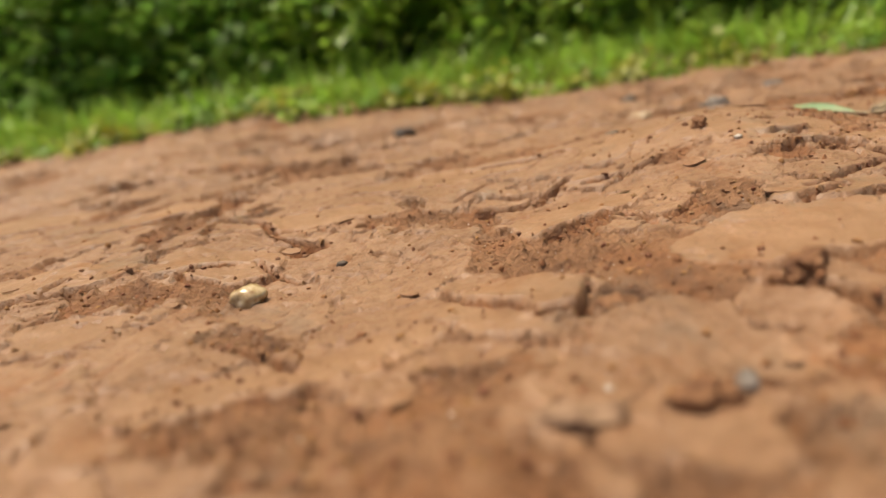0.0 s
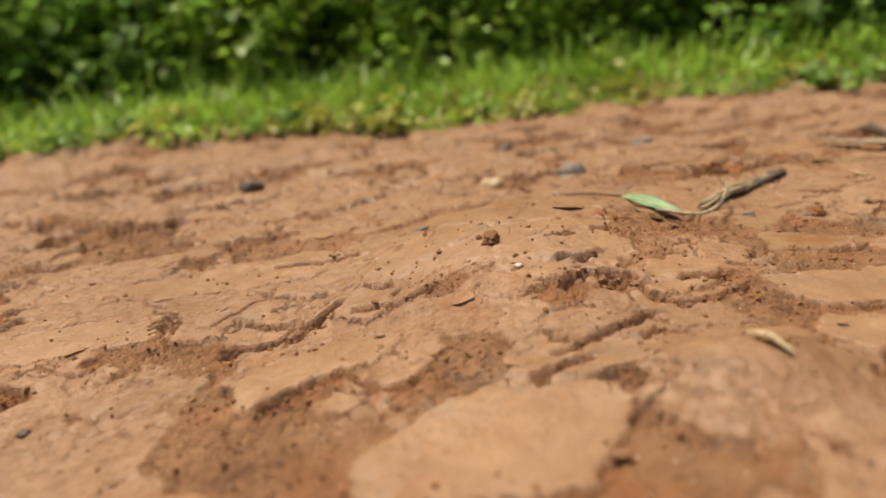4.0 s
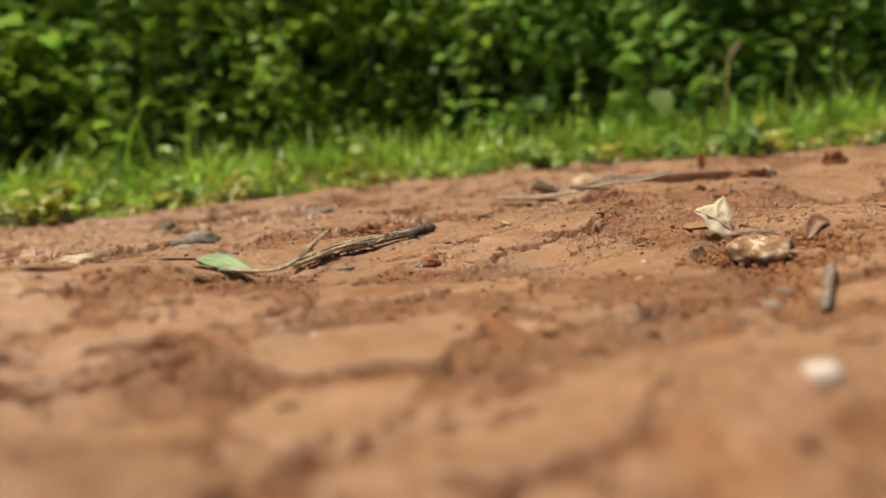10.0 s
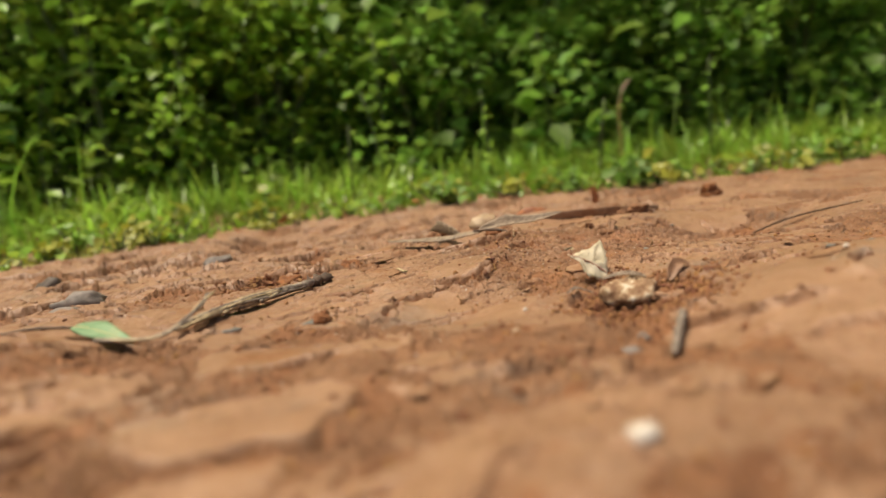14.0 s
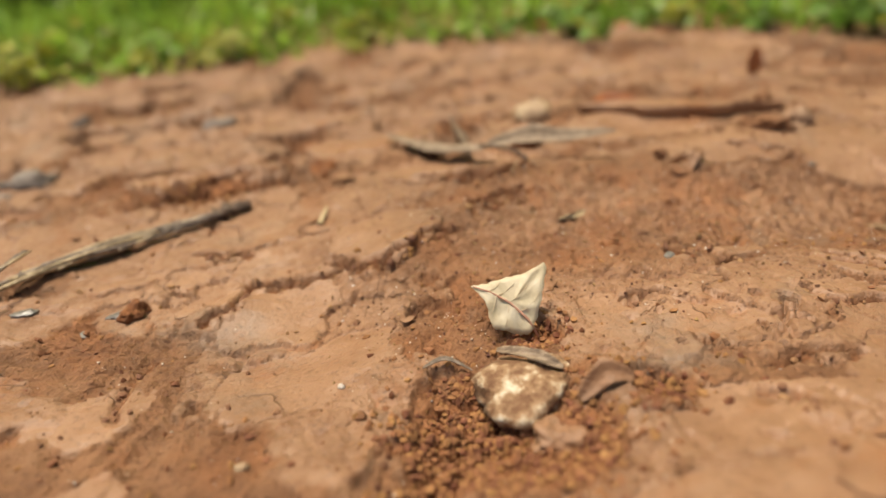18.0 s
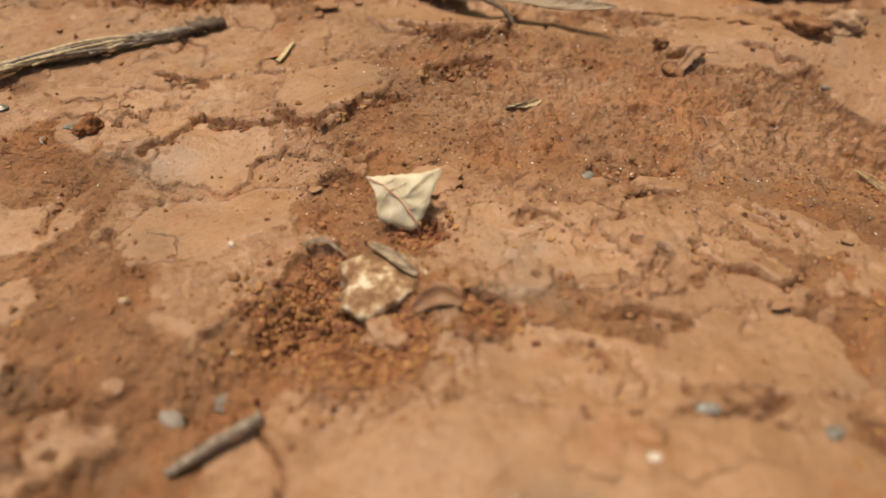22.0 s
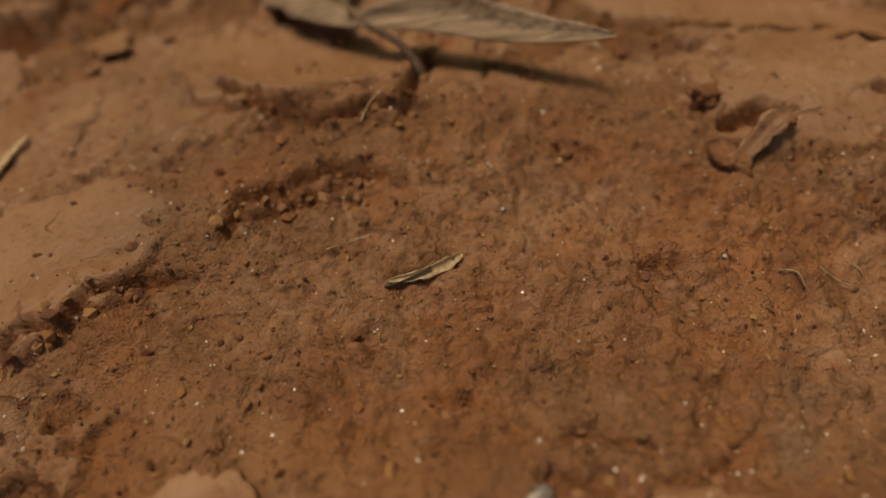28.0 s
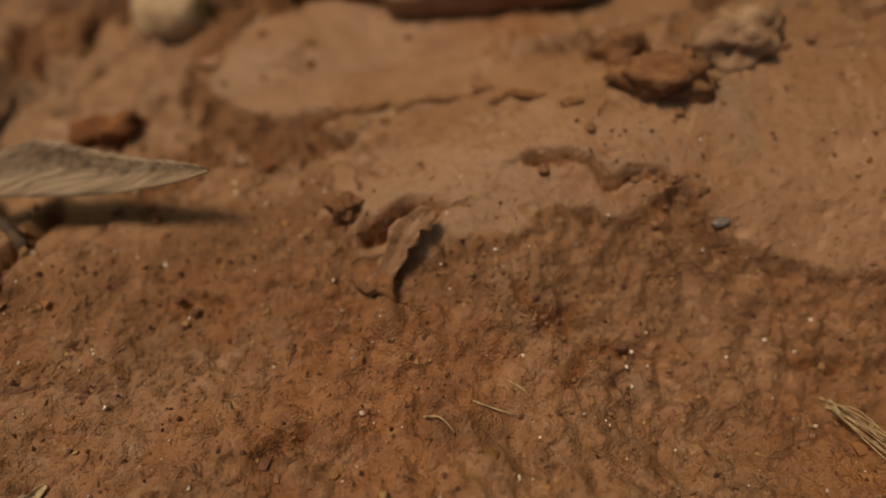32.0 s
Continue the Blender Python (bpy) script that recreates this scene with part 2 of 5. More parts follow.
GROUND_MAT = soil_material("red_clay", True)
FLAKE_MAT = soil_material("clay_crust", False)
CRUMB_MAT = plain("clay_crumbs", [(0.3, (0.145, 0.058, 0.022)), (0.5, (0.23, 0.096, 0.037)), (0.7, (0.3, 0.135, 0.058))], 300, 0.9, 0.5, island=0.3)
GRASS_MAT = plain("grass", [(0.3, (0.19, 0.31, 0.035)), (0.6, (0.31, 0.45, 0.062))], 9, 0.4, 0.0, island=0.4, through=0.45)
LEAF_MAT = plain("bush_leaf", [(0.3, (0.15, 0.275, 0.04)), (0.65, (0.25, 0.41, 0.072))], 5, 0.5, 0.0, island=0.35, through=0.55)
WEED_MAT = plain("weed_leaf", [(0.3, (0.22, 0.24, 0.03)), (0.65, (0.38, 0.35, 0.05))], 40, 0.5, 0.0, island=0.4, through=0.35)
STEM_MAT = plain("green_stem", [(0.3, (0.05, 0.08, 0.02)), (0.7, (0.11, 0.13, 0.04))], 60, 0.6, 0.2)


# ---- building ----
def mesh_of(name, verts, faces, mat, smooth=True):
    me = bpy.data.meshes.new(name)
    me.from_pydata([tuple(v) for v in verts], [], [tuple(f) for f in faces])
    me.materials.append(mat)
    if smooth:
        me.shade_smooth()
    me.update()
    return me


def part(name, me, parent=None, label="", m=None):
    ob = new(name, me)
    if parent:
        ob.parent = parent
    if m is not None:
        ob.matrix_basis = m
    if label:
        ob["label"] = label
    return ob


def grid_mesh(name, xs, ys, zz, mat):
    """A sheet over the lines xs and ys, fast."""
    nx, ny = len(xs), len(ys)
    gx, gy = np.meshgrid(xs, ys)
    co = np.stack([gx, gy, zz], -1).reshape(-1, 3).astype(np.float32)
    idx = np.arange(nx * ny).reshape(ny, nx)
    quads = np.stack([idx[:-1, :-1], idx[:-1, 1:], idx[1:, 1:], idx[1:, :-1]], -1).reshape(-1, 4).astype(np.int32)
    me = bpy.data.meshes.new(name)
    me.vertices.add(len(co))
    me.vertices.foreach_set("co", co.ravel())
    me.loops.add(quads.size)
    me.loops.foreach_set("vertex_index", quads.ravel())
    me.polygons.add(len(quads))
    me.polygons.foreach_set("loop_start", np.arange(0, quads.size, 4, dtype=np.int32))
    me.update(calc_edges=True)
    me.materials.append(mat)
    me.shade_smooth()
    return me


# ---- the ground ----
# broad swells of the clay: centre and radii in mm, height in mm
SWELLS = [
    (165, 235, 52, 48, 13), (40, 165, 60, 45, -6), (105, 206, 26, 15, -4), (105, 118, 26, 18, -5), (185, 157, 18, 12, 8),
    (365, 150, 48, 24, 6), (450, 236, 34, 20, -14), (352, 270, 22, 10, 5), (328, 250, 24, 14, 3), (290, 228, 30, 22, -5), (322, 192, 18, 12, -4),
    (343, 188, 9, 8, 3), (222, 245, 15, 15, -3), (204, 182, 8, 8, 2), (283, 233, 8, 6, 3), (318, 240, 9, 7, 2.5), (-50, 585, 120, 60, 11), (330, 420, 60, 40, -4), (430, 275, 30, 13, 4), (405, 313, 50, 16, 4), (305, 165, 19, 13, -5.2), (263, 138, 22, 12, 3),
]


def edge(x):
    """Where the verge begins, in metres."""
    return 0.034 * (vnoise(x, 0 * np.asarray(x), 0.05, 77) - 0.5) + np.interp(x, [-3.0, -0.4, -0.05, 0.2, 0.36, 0.45, 0.62, 0.8, 1.2, 4.0], [1.2, 0.66, 0.585, 0.55, 0.53, 0.495, 0.42, 0.34, 0.16, -1.3])


def swell(x, y):
    h = 0 * x
    for cx, cy, rx, ry, dz in SWELLS:
        h = h + dz * 1e-3 * np.exp(-((x - cx * 1e-3) / (rx * 1e-3)) ** 2 - ((y - cy * 1e-3) / (ry * 1e-3)) ** 2)
    return h + 0.006 * (fbm(x, y, 0.09, 3, 5) - 0.5)


def plates(x, y, cell, seed, warp):
    """Broken plates: for each place the number, the offset from the centre and the nearness to the rim of its plate."""
    wx = x + warp * (fbm(x, y, cell * 0.6, 4, seed + 3, 0.62) - 0.5)
    wy = y + warp * (fbm(x, y, cell * 0.6, 4, seed + 9, 0.62) - 0.5)
    u, v = wx / cell + 300.0, wy / cell + 300.0
    i0, j0 = np.floor(u), np.floor(v)
    best = np.full(u.shape, 9.0)
    second = best.copy()
    code, ox, oy = 0 * u, 0 * u, 0 * u
    for di in (-1, 0, 1):
        for dj in (-1, 0, 1):
            i, j = i0 + di, j0 + dj
            dx, dy = u - i - hashed(i, j, seed), v - j - hashed(i, j, seed + 1)
            d = dx * dx + dy * dy
            near = d < best
            second = np.where(near, best, np.minimum(second, d))
            code, ox, oy = np.where(near, hashed(i, j, seed + 2), code), np.where(near, dx, ox), np.where(near, dy, oy)
            best = np.where(near, d, best)
    return code, ox, oy, np.sqrt(second) - np.sqrt(best)


# crust flakes that lie apart: centre, half width, half depth in mm, turn in degrees, rise in mm
FLAKES_START = [
    (77, 144, 17, 14, -10, 3.0), (47, 135, 14, 9, 15, 2.2), (23, 130, 12, 9, 0, 1.8), (12, 197, 18, 13, -5, 3.2), (134, 154, 25, 14, 5, 3.0),
    (-34, 196, 24, 14, 10, 3.5), (-12, 160, 14, 8, 0, 1.4), (107, 333, 18, 13, 0, 2.4), (65, 303, 17, 11, 8, 2.2), (154, 300, 17, 11, 0, 2.0),
    (132, 232, 18, 11, 12, 2.2), (33, 222, 23, 9, 4, 2.2), (100, 190, 17, 9, 20, 2.4), (60, 252, 21, 10, 0, 2.2), (-30, 262, 22, 12, 0, 2.6),
]
FLAKES_DOME = [
    (165, 255, 34, 24, 0, 1.6), (148, 222, 24, 13, 0, 1.4), (170, 212, 17, 11, 0, 1.2), (176, 230, 15, 9, 0, 1.2), (197, 197, 13, 10, -15, 3.2), (113, 216, 11, 7, 0, 2.6), (155, 172, 19, 9, 0, 2.6), (190, 164, 12, 7, 10, 2.0),
    (217, 167, 12, 8, 0, 2.2), (90, 250, 17, 10, 0, 2.4), (58, 357, 24, 12, 0, 3.0), (274, 306, 15, 8, 0, 3.2), (198, 336, 17, 7, 0, 3.4),
    (150, 350, 22, 10, 0, 2.4), (240, 335, 17, 9, 5, 2.4), (228, 186, 16, 10, 0, 2.2), (238, 152, 14, 9, 8, 3.0), (180, 200, 8, 5, 0, 2.0),
]
FLAKES_MID = [
    (337, 283, 18, 11, -8, 3.6), (317, 249, 15, 10, 18, 1.8), (290, 231, 11, 8, 20, 2.6), (274, 247, 8, 4, -8, 1.6), (339, 219.5, 5.6, 4.6, 0, 1.3),
    (297, 211, 17, 11, 35, 0.7), (262, 210, 9, 8, 30, 1.6), (363, 178, 18, 9, -8, 1.3),
    (392, 182, 15, 9, 5, 1.4), (358, 150, 46, 21, 0, 4.0), (350, 205, 8, 7, 0, 1.0), (365, 202, 9, 4, -42, 0.9), (367, 179, 6, 4, 0, 2.2),
]
FLAKES_RIGHT = [
    (376, 219.5, 6, 3.6, 0, 2.0), (384, 218.5, 8, 4.4, -4, 1.4), (396, 198, 12, 6, -20, 1.4), (408, 206, 11, 5, -30, 1.8), (421, 195, 11, 6, -10, 1.8),
    (262, 191, 9, 5, 0, 1.2), (244, 213, 13, 7, 0, 1.8), (257, 250, 8, 4, 0, 1.6), (267, 313, 24, 9, 3, 3.6),
    (416, 274, 24, 13, 0, 0.9), (410, 299, 33, 13, 0, 0.5), (449, 305, 17, 11, 10, 0.6), (452, 266, 24, 15, 0, 0.7), (428, 310, 31, 11, -12, 7.0), (428, 293, 6, 4, 0, 2.6), (320, 325, 20, 11, 0, 2.6),
]
FLAKES_FAR = [
    (300, 355, 22, 11, 0, 2.6), (360, 350, 20, 11, 0, 2.6), (240, 400, 26, 13, 0, 2.6), (330, 410, 26, 12, 0, 2.6), (420, 380, 26, 13, -15, 2.8),
    (110, 410, 26, 13, 0, 2.6), (20, 420, 28, 13, 0, 2.6), (-60, 360, 26, 13, 0, 2.8), (480, 345, 20, 10, -20, 2.6), (500, 290, 20, 11, -20, 2.6),
    (180, 460, 28, 12, 0, 2.4), (400, 440, 24, 12, -10, 2.4), (470, 255, 14, 9, 0, 2.0), (-90, 290, 26, 13, 0, 3.0), (-80, 220, 22, 11, 0, 2.6),
]
FLAKES = FLAKES_START + FLAKES_DOME + FLAKES_MID + FLAKES_RIGHT + FLAKES_FAR
# open cracks and undercut hollows: centre, half length, half width in mm, turn in degrees, depth in mm
HOLLOWS = [(191, 341, 12, 4, 0, 5), (31, 200, 5, 3, 0, 4), (266, 299, 11, 3.5, 10, 4), (96, 140, 4, 3, 30, 4), (176, 196, 6, 2.5, -10, 3), (403, 268, 4, 1.6, 10, 4)]
# open cracks: depth and rise of the lip behind it in mm, then the places that it runs through, in mm
CRACKS_START = [
    (2.2, 0.7, (-1, 220), (1, 234), (17, 223), (23, 208), (32, 203)),
    (1.6, 0.6, (3, 188), (7, 192), (14, 193)),
    (2, 0.8, (-29, 185), (-26, 194), (-26, 205)),
    (1.6, 1.2, (64, 157), (69, 149), (76, 143), (80, 136), (86, 136), (90, 145)),
    (1.2, 0.5, (85, 215), (94, 211), (103, 210)),
    (1.6, 0.3, (107, 185), (115, 175), (121, 174), (132, 183)),
    (1.8, 0.8, (162, 199), (175, 201), (180, 198)),
    (1.5, 0.6, (152, 174), (166, 179), (176, 182)),
    (2, 0.8, (118, 135), (125, 131), (127, 125), (130, 122)),
    (1.6, 0.8, (25, 149), (34, 140), (39, 133)),
    (1, 0.4, (20, 194), (31, 181), (36, 181)),
]
CRACKS_DOME = [
    (1.2, 0.9, (111, 212), (122, 206), (127, 208), (132, 209)),
    (1.8, 1.2, (78, 204), (87, 204), (96, 206), (99, 210), (108, 216)),
    (1.6, 1, (180, 189), (186, 185), (194, 185), (204, 188)),
    (1.5, 0.4, (168, 203), (173, 199), (180, 200)),
    (0.8, 0.3, (165, 220), (174, 222)),
    (1.3, 0.8, (88, 251), (101, 245), (113, 242)),
    (0.8, 0.4, (176, 234), (189, 231), (201, 233)),
    (1, 0.5, (230, 205), (235, 199), (237, 192)),
    (1.5, 0.9, (146, 167), (149, 168), (157, 171)),
    (1.3, 0.6, (171, 174), (175, 176), (180, 174)),
    (2, 1.2, (259, 308), (274, 298), (293, 299)),
    (2, 1, (346, 328), (355, 312)),
]
CRACKS_LOW = [
    (2.2, 1.6, (191, 194), (197, 192), (202, 194)),
    (2, 1.4, (165, 208), (170, 207), (174, 209)),
    (1.4, 1, (228, 155), (232, 153), (237, 154)),
    (1.2, 0.5, (290, 240), (304, 241)),
    (1.2, 0.5, (273, 257), (285, 253)),
    (1.6, 0.8, (277, 230), (283, 233), (285, 243), (297, 240)),
    (1.8, 1, (267, 306), (280, 310)),
]
CRACKS_MID = [
    (1.2, 0.5, (339, 253), (346, 256), (352, 260)),
    (1, 0.5, (373, 222), (380, 223), (391, 225)),
    (0.8, 0.3, (378, 216), (388, 217)),
    (1.2, 0.6, (387, 203), (391, 198), (397, 197), (402, 194), (406, 197)),
    (1.1, 0.4, (369, 187), (376, 188), (383, 186)),
    (1, 0.4, (271, 173), (275, 174), (278, 174)),
    (1.2, 0.4, (279, 170), (285, 172), (287, 173)),
    (0.6, 1.6, (316, 168), (320, 161), (322, 156), (326, 152), (329, 150)),
    (1.4, 1.2, (347, 149), (350, 152), (357, 152)),
    (1, 0.3, (267, 206), (267, 216), (269, 222)),
    (1, 0.4, (402, 214), (407, 210)),
    (0.7, 0.3, (362, 182), (366, 180), (367, 176)),
]
CRACKS_END = [
    (1.3, 0.7, (304, 244), (308, 239), (314, 238), (321, 239), (323, 243), (334, 246)),
    (2.2, 1.3, (330, 278), (346, 267), (357, 269), (361, 283)),
    (1.2, 0.4, (372, 223), (380, 221)),
    (1.5, 0.9, (337, 251), (338, 256), (343, 257), (346, 259), (348, 261), (354, 259)),
    (0.9, 0.4, (374, 227), (382, 226)),
    (1, 0.4, (401, 212), (405, 209), (406, 206)),
    (1, 0.4, (413, 257), (415, 254), (417, 253)),
    (0.8, 0.4, (361, 231), (365, 231)),
]
CRACKS_LAST = [
    (0.9, 0.4, (416, 247), (418, 250), (421, 251), (423, 250)),
    (0.9, 0.3, (413, 256), (415, 254), (418, 254)),
    (1.1, 0.5, (419, 270), (424, 269), (427, 266), (433, 264), (435, 262)),
    (0.8, 0.3, (377, 265), (380, 265), (382, 263)),
    (0.9, 0.4, (442, 245), (447, 244)),
    (0.8, 0.3, (385, 246), (389, 247)),
]
CRACKS = CRACKS_START + CRACKS_DOME + CRACKS_LOW + CRACKS_MID + CRACKS_END + CRACKS_LAST
# loose reddish soil: centre and radius in mm, depth in mm
LOOSE = [(323, 191, 12, 1.6), (330, 182, 11, 1.0), (337, 206, 5, 0.4), (317, 184, 7, 0.8), (349, 187, 5, 0.5), (268, 300, 12, 0.6)]


# places where the crust has worn off the soil: centre and radius in mm
BARE = [(275, 163, 19), (60, 110, 20), (112, 112, 22), (42, 190, 14), (75, 203, 12), (15, 178, 14), (-15, 166, 14), (105, 186, 9), (122, 172, 9), (235, 195, 16), (296, 176, 10), (405, 205, 8), (178, 140, 20), (238, 143, 17), (415, 232, 16), (277, 181, 12)]


def bed(x, y):
    """The height that the crust's plates lie on."""
    out = np.hypot(np.maximum(np.maximum(-0.35 - x, x - 1.0), 0), np.maximum(np.maximum(-0.05 - y, y - 0.8), 0))
    near = np.clip(1 - out / 0.1, 0, 1)
    bank = np.clip((y - edge(x)) / 0.12, 0, 1)
    return swell(x, y) * near + 0.012 * bank * near - 0.0015, near


def is_chip(row):
    """Whether a flake lies loose on the ground, a piece of its own, or is grown into the crust."""
    return row[2] <= 5.8 or row[5] >= 6


PLATES, CHIPS = [f for f in FLAKES if not is_chip(f)], [f for f in FLAKES if is_chip(f)]


def crust_plates(x, y):
    """Plates grown into the crust: how much of each place is plate, its rise and the crack along its front in mm, and how pale it has dried."""
    wx = x + 0.024 * (fbm(x, y, 0.02, 6, 91, 0.62) - 0.5)
    wy = y + 0.02 * (fbm(x, y, 0.02, 6, 92, 0.62) - 0.5)
    mask, rise, crack, pale = (np.zeros(np.shape(x)) for _ in range(4))
    for cx, cy, rx, ry, turn, up in PLATES:
        reach = 1.4 * max(rx, ry) + 8
        near = (np.abs(x * 1e3 - cx) < reach) & (np.abs(y * 1e3 - cy) < reach)
        if not near.any():
            continue
        c, s = math.cos(radians(turn)), math.sin(radians(turn))
        dx, dy = wx[near] * 1e3 - cx, wy[near] * 1e3 - cy
        u, v = (dx * c + dy * s) / rx, (dy * c - dx * s) / ry
        r = np.hypot(u, v)
        inner = (1 - r) * min(rx, ry)
        m = np.clip(inner / 0.45 + 0.5, 0, 1)
        tall = up * 0.42 * np.clip(0.6 - 0.5 * v, 0.05, 1.2)
        front = np.clip(-1.2 * v / np.maximum(r, 0.5), 0, 1) * min(0.5, 0.12 * up)
        better = m * tall > mask[near] * rise[near]
        rise[near] = np.where(better, tall, rise[near])
        mask[near] = np.maximum(mask[near], m)
        crack[near] = np.maximum(crack[near] * (1 - m), np.exp(-(((inner + 0.75) / 0.75) ** 2)) * front)
        pale[near] = np.maximum(pale[near], np.clip(inner / 3.2 + 0.4, 0, 1))
    return mask, rise, crack, pale


def cracks_at(x, y):
    """Depth of the open cracks and the rise of their lips in mm."""
    wx = x * 1e3 + 3.4 * (fbm(x, y, 0.006, 5, 94, 0.62) - 0.5)
    wy = y * 1e3 + 3.4 * (fbm(x, y, 0.006, 5, 95, 0.62) - 0.5)
    deep, lip = np.zeros(np.shape(x)), np.zeros(np.shape(x))
    wide = 0.2 + 0.85 * fbm(x, y, 0.008, 3, 96)
    for depth, rise, *line in CRACKS:
        for (ax, ay), (bx, by) in zip(line, line[1:]):
            near = (wx > min(ax, bx) - 9) & (wx < max(ax, bx) + 9) & (wy > min(ay, by) - 3) & (wy < max(ay, by) + 9)
            if not near.any():
                continue
            px, py = wx[near] - ax, wy[near] - ay
            dx, dy = bx - ax, by - ay
            t = np.clip((px * dx + py * dy) / (dx * dx + dy * dy), 0, 1)
            away = np.hypot(px - t * dx, py - t * dy)
            behind = (dx * py - dy * px) * (1 if dx > 0 else -1) > 0
            deep[near] = np.maximum(deep[near], 1.5 * depth * np.exp(-((away / wide[near]) ** 2)))
            lip[near] = np.maximum(lip[near], np.where(behind, 1.5 * rise * np.exp(-away / 3.5) * np.clip(1.6 - away / 5, 0, 1), 0))
    return deep, lip


def clay(x, y, full=False):
    """Height of the clay in metres and how much of it is smooth crust, from 0 to 1."""
    low, near = bed(x, y)
    loose = np.zeros(np.shape(x))
    for cx, cy, rad, deep in LOOSE:
        d = np.exp(-(((x - cx * 1e-3) / (rad * 1e-3)) ** 2 + ((y - cy * 1e-3) / (rad * 0.8e-3)) ** 2) ** 2)
        loose = np.maximum(loose, d)
        low = low - deep * 1e-3 * d
    loose = np.clip(loose * 1.6 - 0.9 * fbm(x, y, 0.007, 4, 83, 0.6) + 0.1, 0, 1)
    end = 1 - np.exp(-(((x - 0.392) / 0.072) ** 2 + ((y - 0.246) / 0.025) ** 2) ** 2)
    wx, wy = x + 0.004 * (fbm(x, y, 0.006, 4, 81, 0.6) - 0.5), y + 0.004 * (fbm(x, y, 0.006, 4, 82, 0.6) - 0.5)
    gap = np.zeros(np.shape(x))
    for cx, cy, rx, ry, turn, deep in HOLLOWS:
        c, s = math.cos(radians(turn)), math.sin(radians(turn))
        u, v = (wx - cx * 1e-3) * c + (wy - cy * 1e-3) * s, (wy - cy * 1e-3) * c - (wx - cx * 1e-3) * s
        gap = np.maximum(gap, deep * np.exp(-((u / (rx * 1e-3)) ** 2 + (v / (ry * 1e-3)) ** 2) ** 2))
    plate, rise, split, pale = crust_plates(x, y)
    plate = plate * (1 - 0.85 * loose)
    deep, lip = cracks_at(x, y)
    # islands of thinner crust with ragged outlines between the plates
    code, ox, oy, rim = plates(x, y, 0.022, 11, 0.026)
    grown = fbm(x, y, 0.03, 6, 41, 0.6) + 0.08 * (code - 0.5) - 0.3 * loose
    for cx, cy, rad in BARE:
        grown = grown - 0.16 * np.exp(-(((x - cx * 1e-3) / (rad * 1e-3)) ** 2 + ((y - cy * 1e-3) / (rad * 0.8e-3)) ** 2))
    thin = np.clip((grown - 0.425) / 0.011, 0, 1) * np.clip((rim - 0.03 * np.clip(fbm(x, y, 0.02, 3, 72) * 6 - 2.6, 0, 1)) * 30, 0, 1)
    thin = thin * np.clip((edge(x) - y) / 0.06, 0, 1) * (1 - plate) * np.clip(end * 2 - 1, 0, 1)
    second = np.clip((fbm(x, y, 0.021, 6, 44, 0.6) - 0.53) / 0.012, 0, 1) * thin
    tilt = (np.modf(code * 37.0)[0] - 0.5) * ox + (np.modf(code * 91.0)[0] - 0.5) * oy
    kept = np.clip(plate + thin, 0, 1) * np.clip(1 - 0.8 * gap - 0.6 * deep, 0, 1) * (1 - 0.7 * split)
    top = plate * rise + thin * (0.15 + 0.55 * np.modf(code * 13.0)[0] + 1.1 * tilt) + 0.4 * second
    # crumbly soil: clods with gaps between them, pits and grains
    clod_a = np.sqrt(np.clip(plates(x, y, 0.0046, 61, 0.004)[3], 0, 1))
    clod_b = np.sqrt(np.clip(plates(x, y, 0.0019, 65, 0.0016)[3], 0, 1))
    clod_c = np.sqrt(np.clip(plates(x, y, 0.0085, 67, 0.009)[3], 0, 1))
    broken = np.clip(fbm(x, y, 0.016, 3, 53) * 4.4 - 1.4, 0.3, 1.5) * (1 + 0.7 * loose)
    broken = np.maximum(broken, 1.25 * (1 - end))
    soil = 1.4 * broken * (1.3 * clod_a * (0.4 + clod_b) + 0.7 * clod_c - 1.6) + 4.2 * (fbm(x, y, 0.009, 5, 51, 0.6) - 0.5) + 0.25 + 1.6 * (fbm(x, y, 0.028, 2, 52) - 0.5)
    calm = 1.9 * (fbm(x, y, 0.014, 5, 61, 0.55) - 0.5) + 0.2 * (fbm(x, y, 0.0022, 3, 57, 0.6) - 0.5)
    pits = np.clip(fbm(x, y, 0.0034, 3, 59, 0.6) - 0.66, 0, 1) * 6 * np.clip(fbm(x, y, 0.03, 2, 58) * 4 - 1.6, 0, 1)
    h = top + kept * (calm - pits) + (1 - kept) * soil * (0.75 + 0.25 * end) - 1.5 * split - gap - deep + lip
    h = h + (1 - end) * (1 - 0.7 * plate) * (1.9 * (fbm(x, y, 0.005, 4, 54, 0.65) - 0.5) - 3.4 * np.abs(fbm(x, y, 0.017, 4, 56, 0.55) - 0.5))
    h = h * (1 + 1.9 * np.clip((y - 0.285) / 0.07, 0, 1) * np.clip((edge(x) + 0.03 - y) / 0.05, 0, 1))
    fresh = np.clip(1.3 * split + 0.35 * gap + 0.5 * deep + 0.75 * (1 - kept) * np.clip(fbm(x, y, 0.013, 4, 87) * 5 - 2.5, 0, 1), 0, 1)
    loose = np.maximum(loose, 0.85 * fresh * (1 - kept * (split < 0.3)))
    dry = 0.62 * np.clip((grown - 0.39) / 0.075, 0, 1) * (1 - plate) * np.clip(end * 2 - 1, 0, 1)
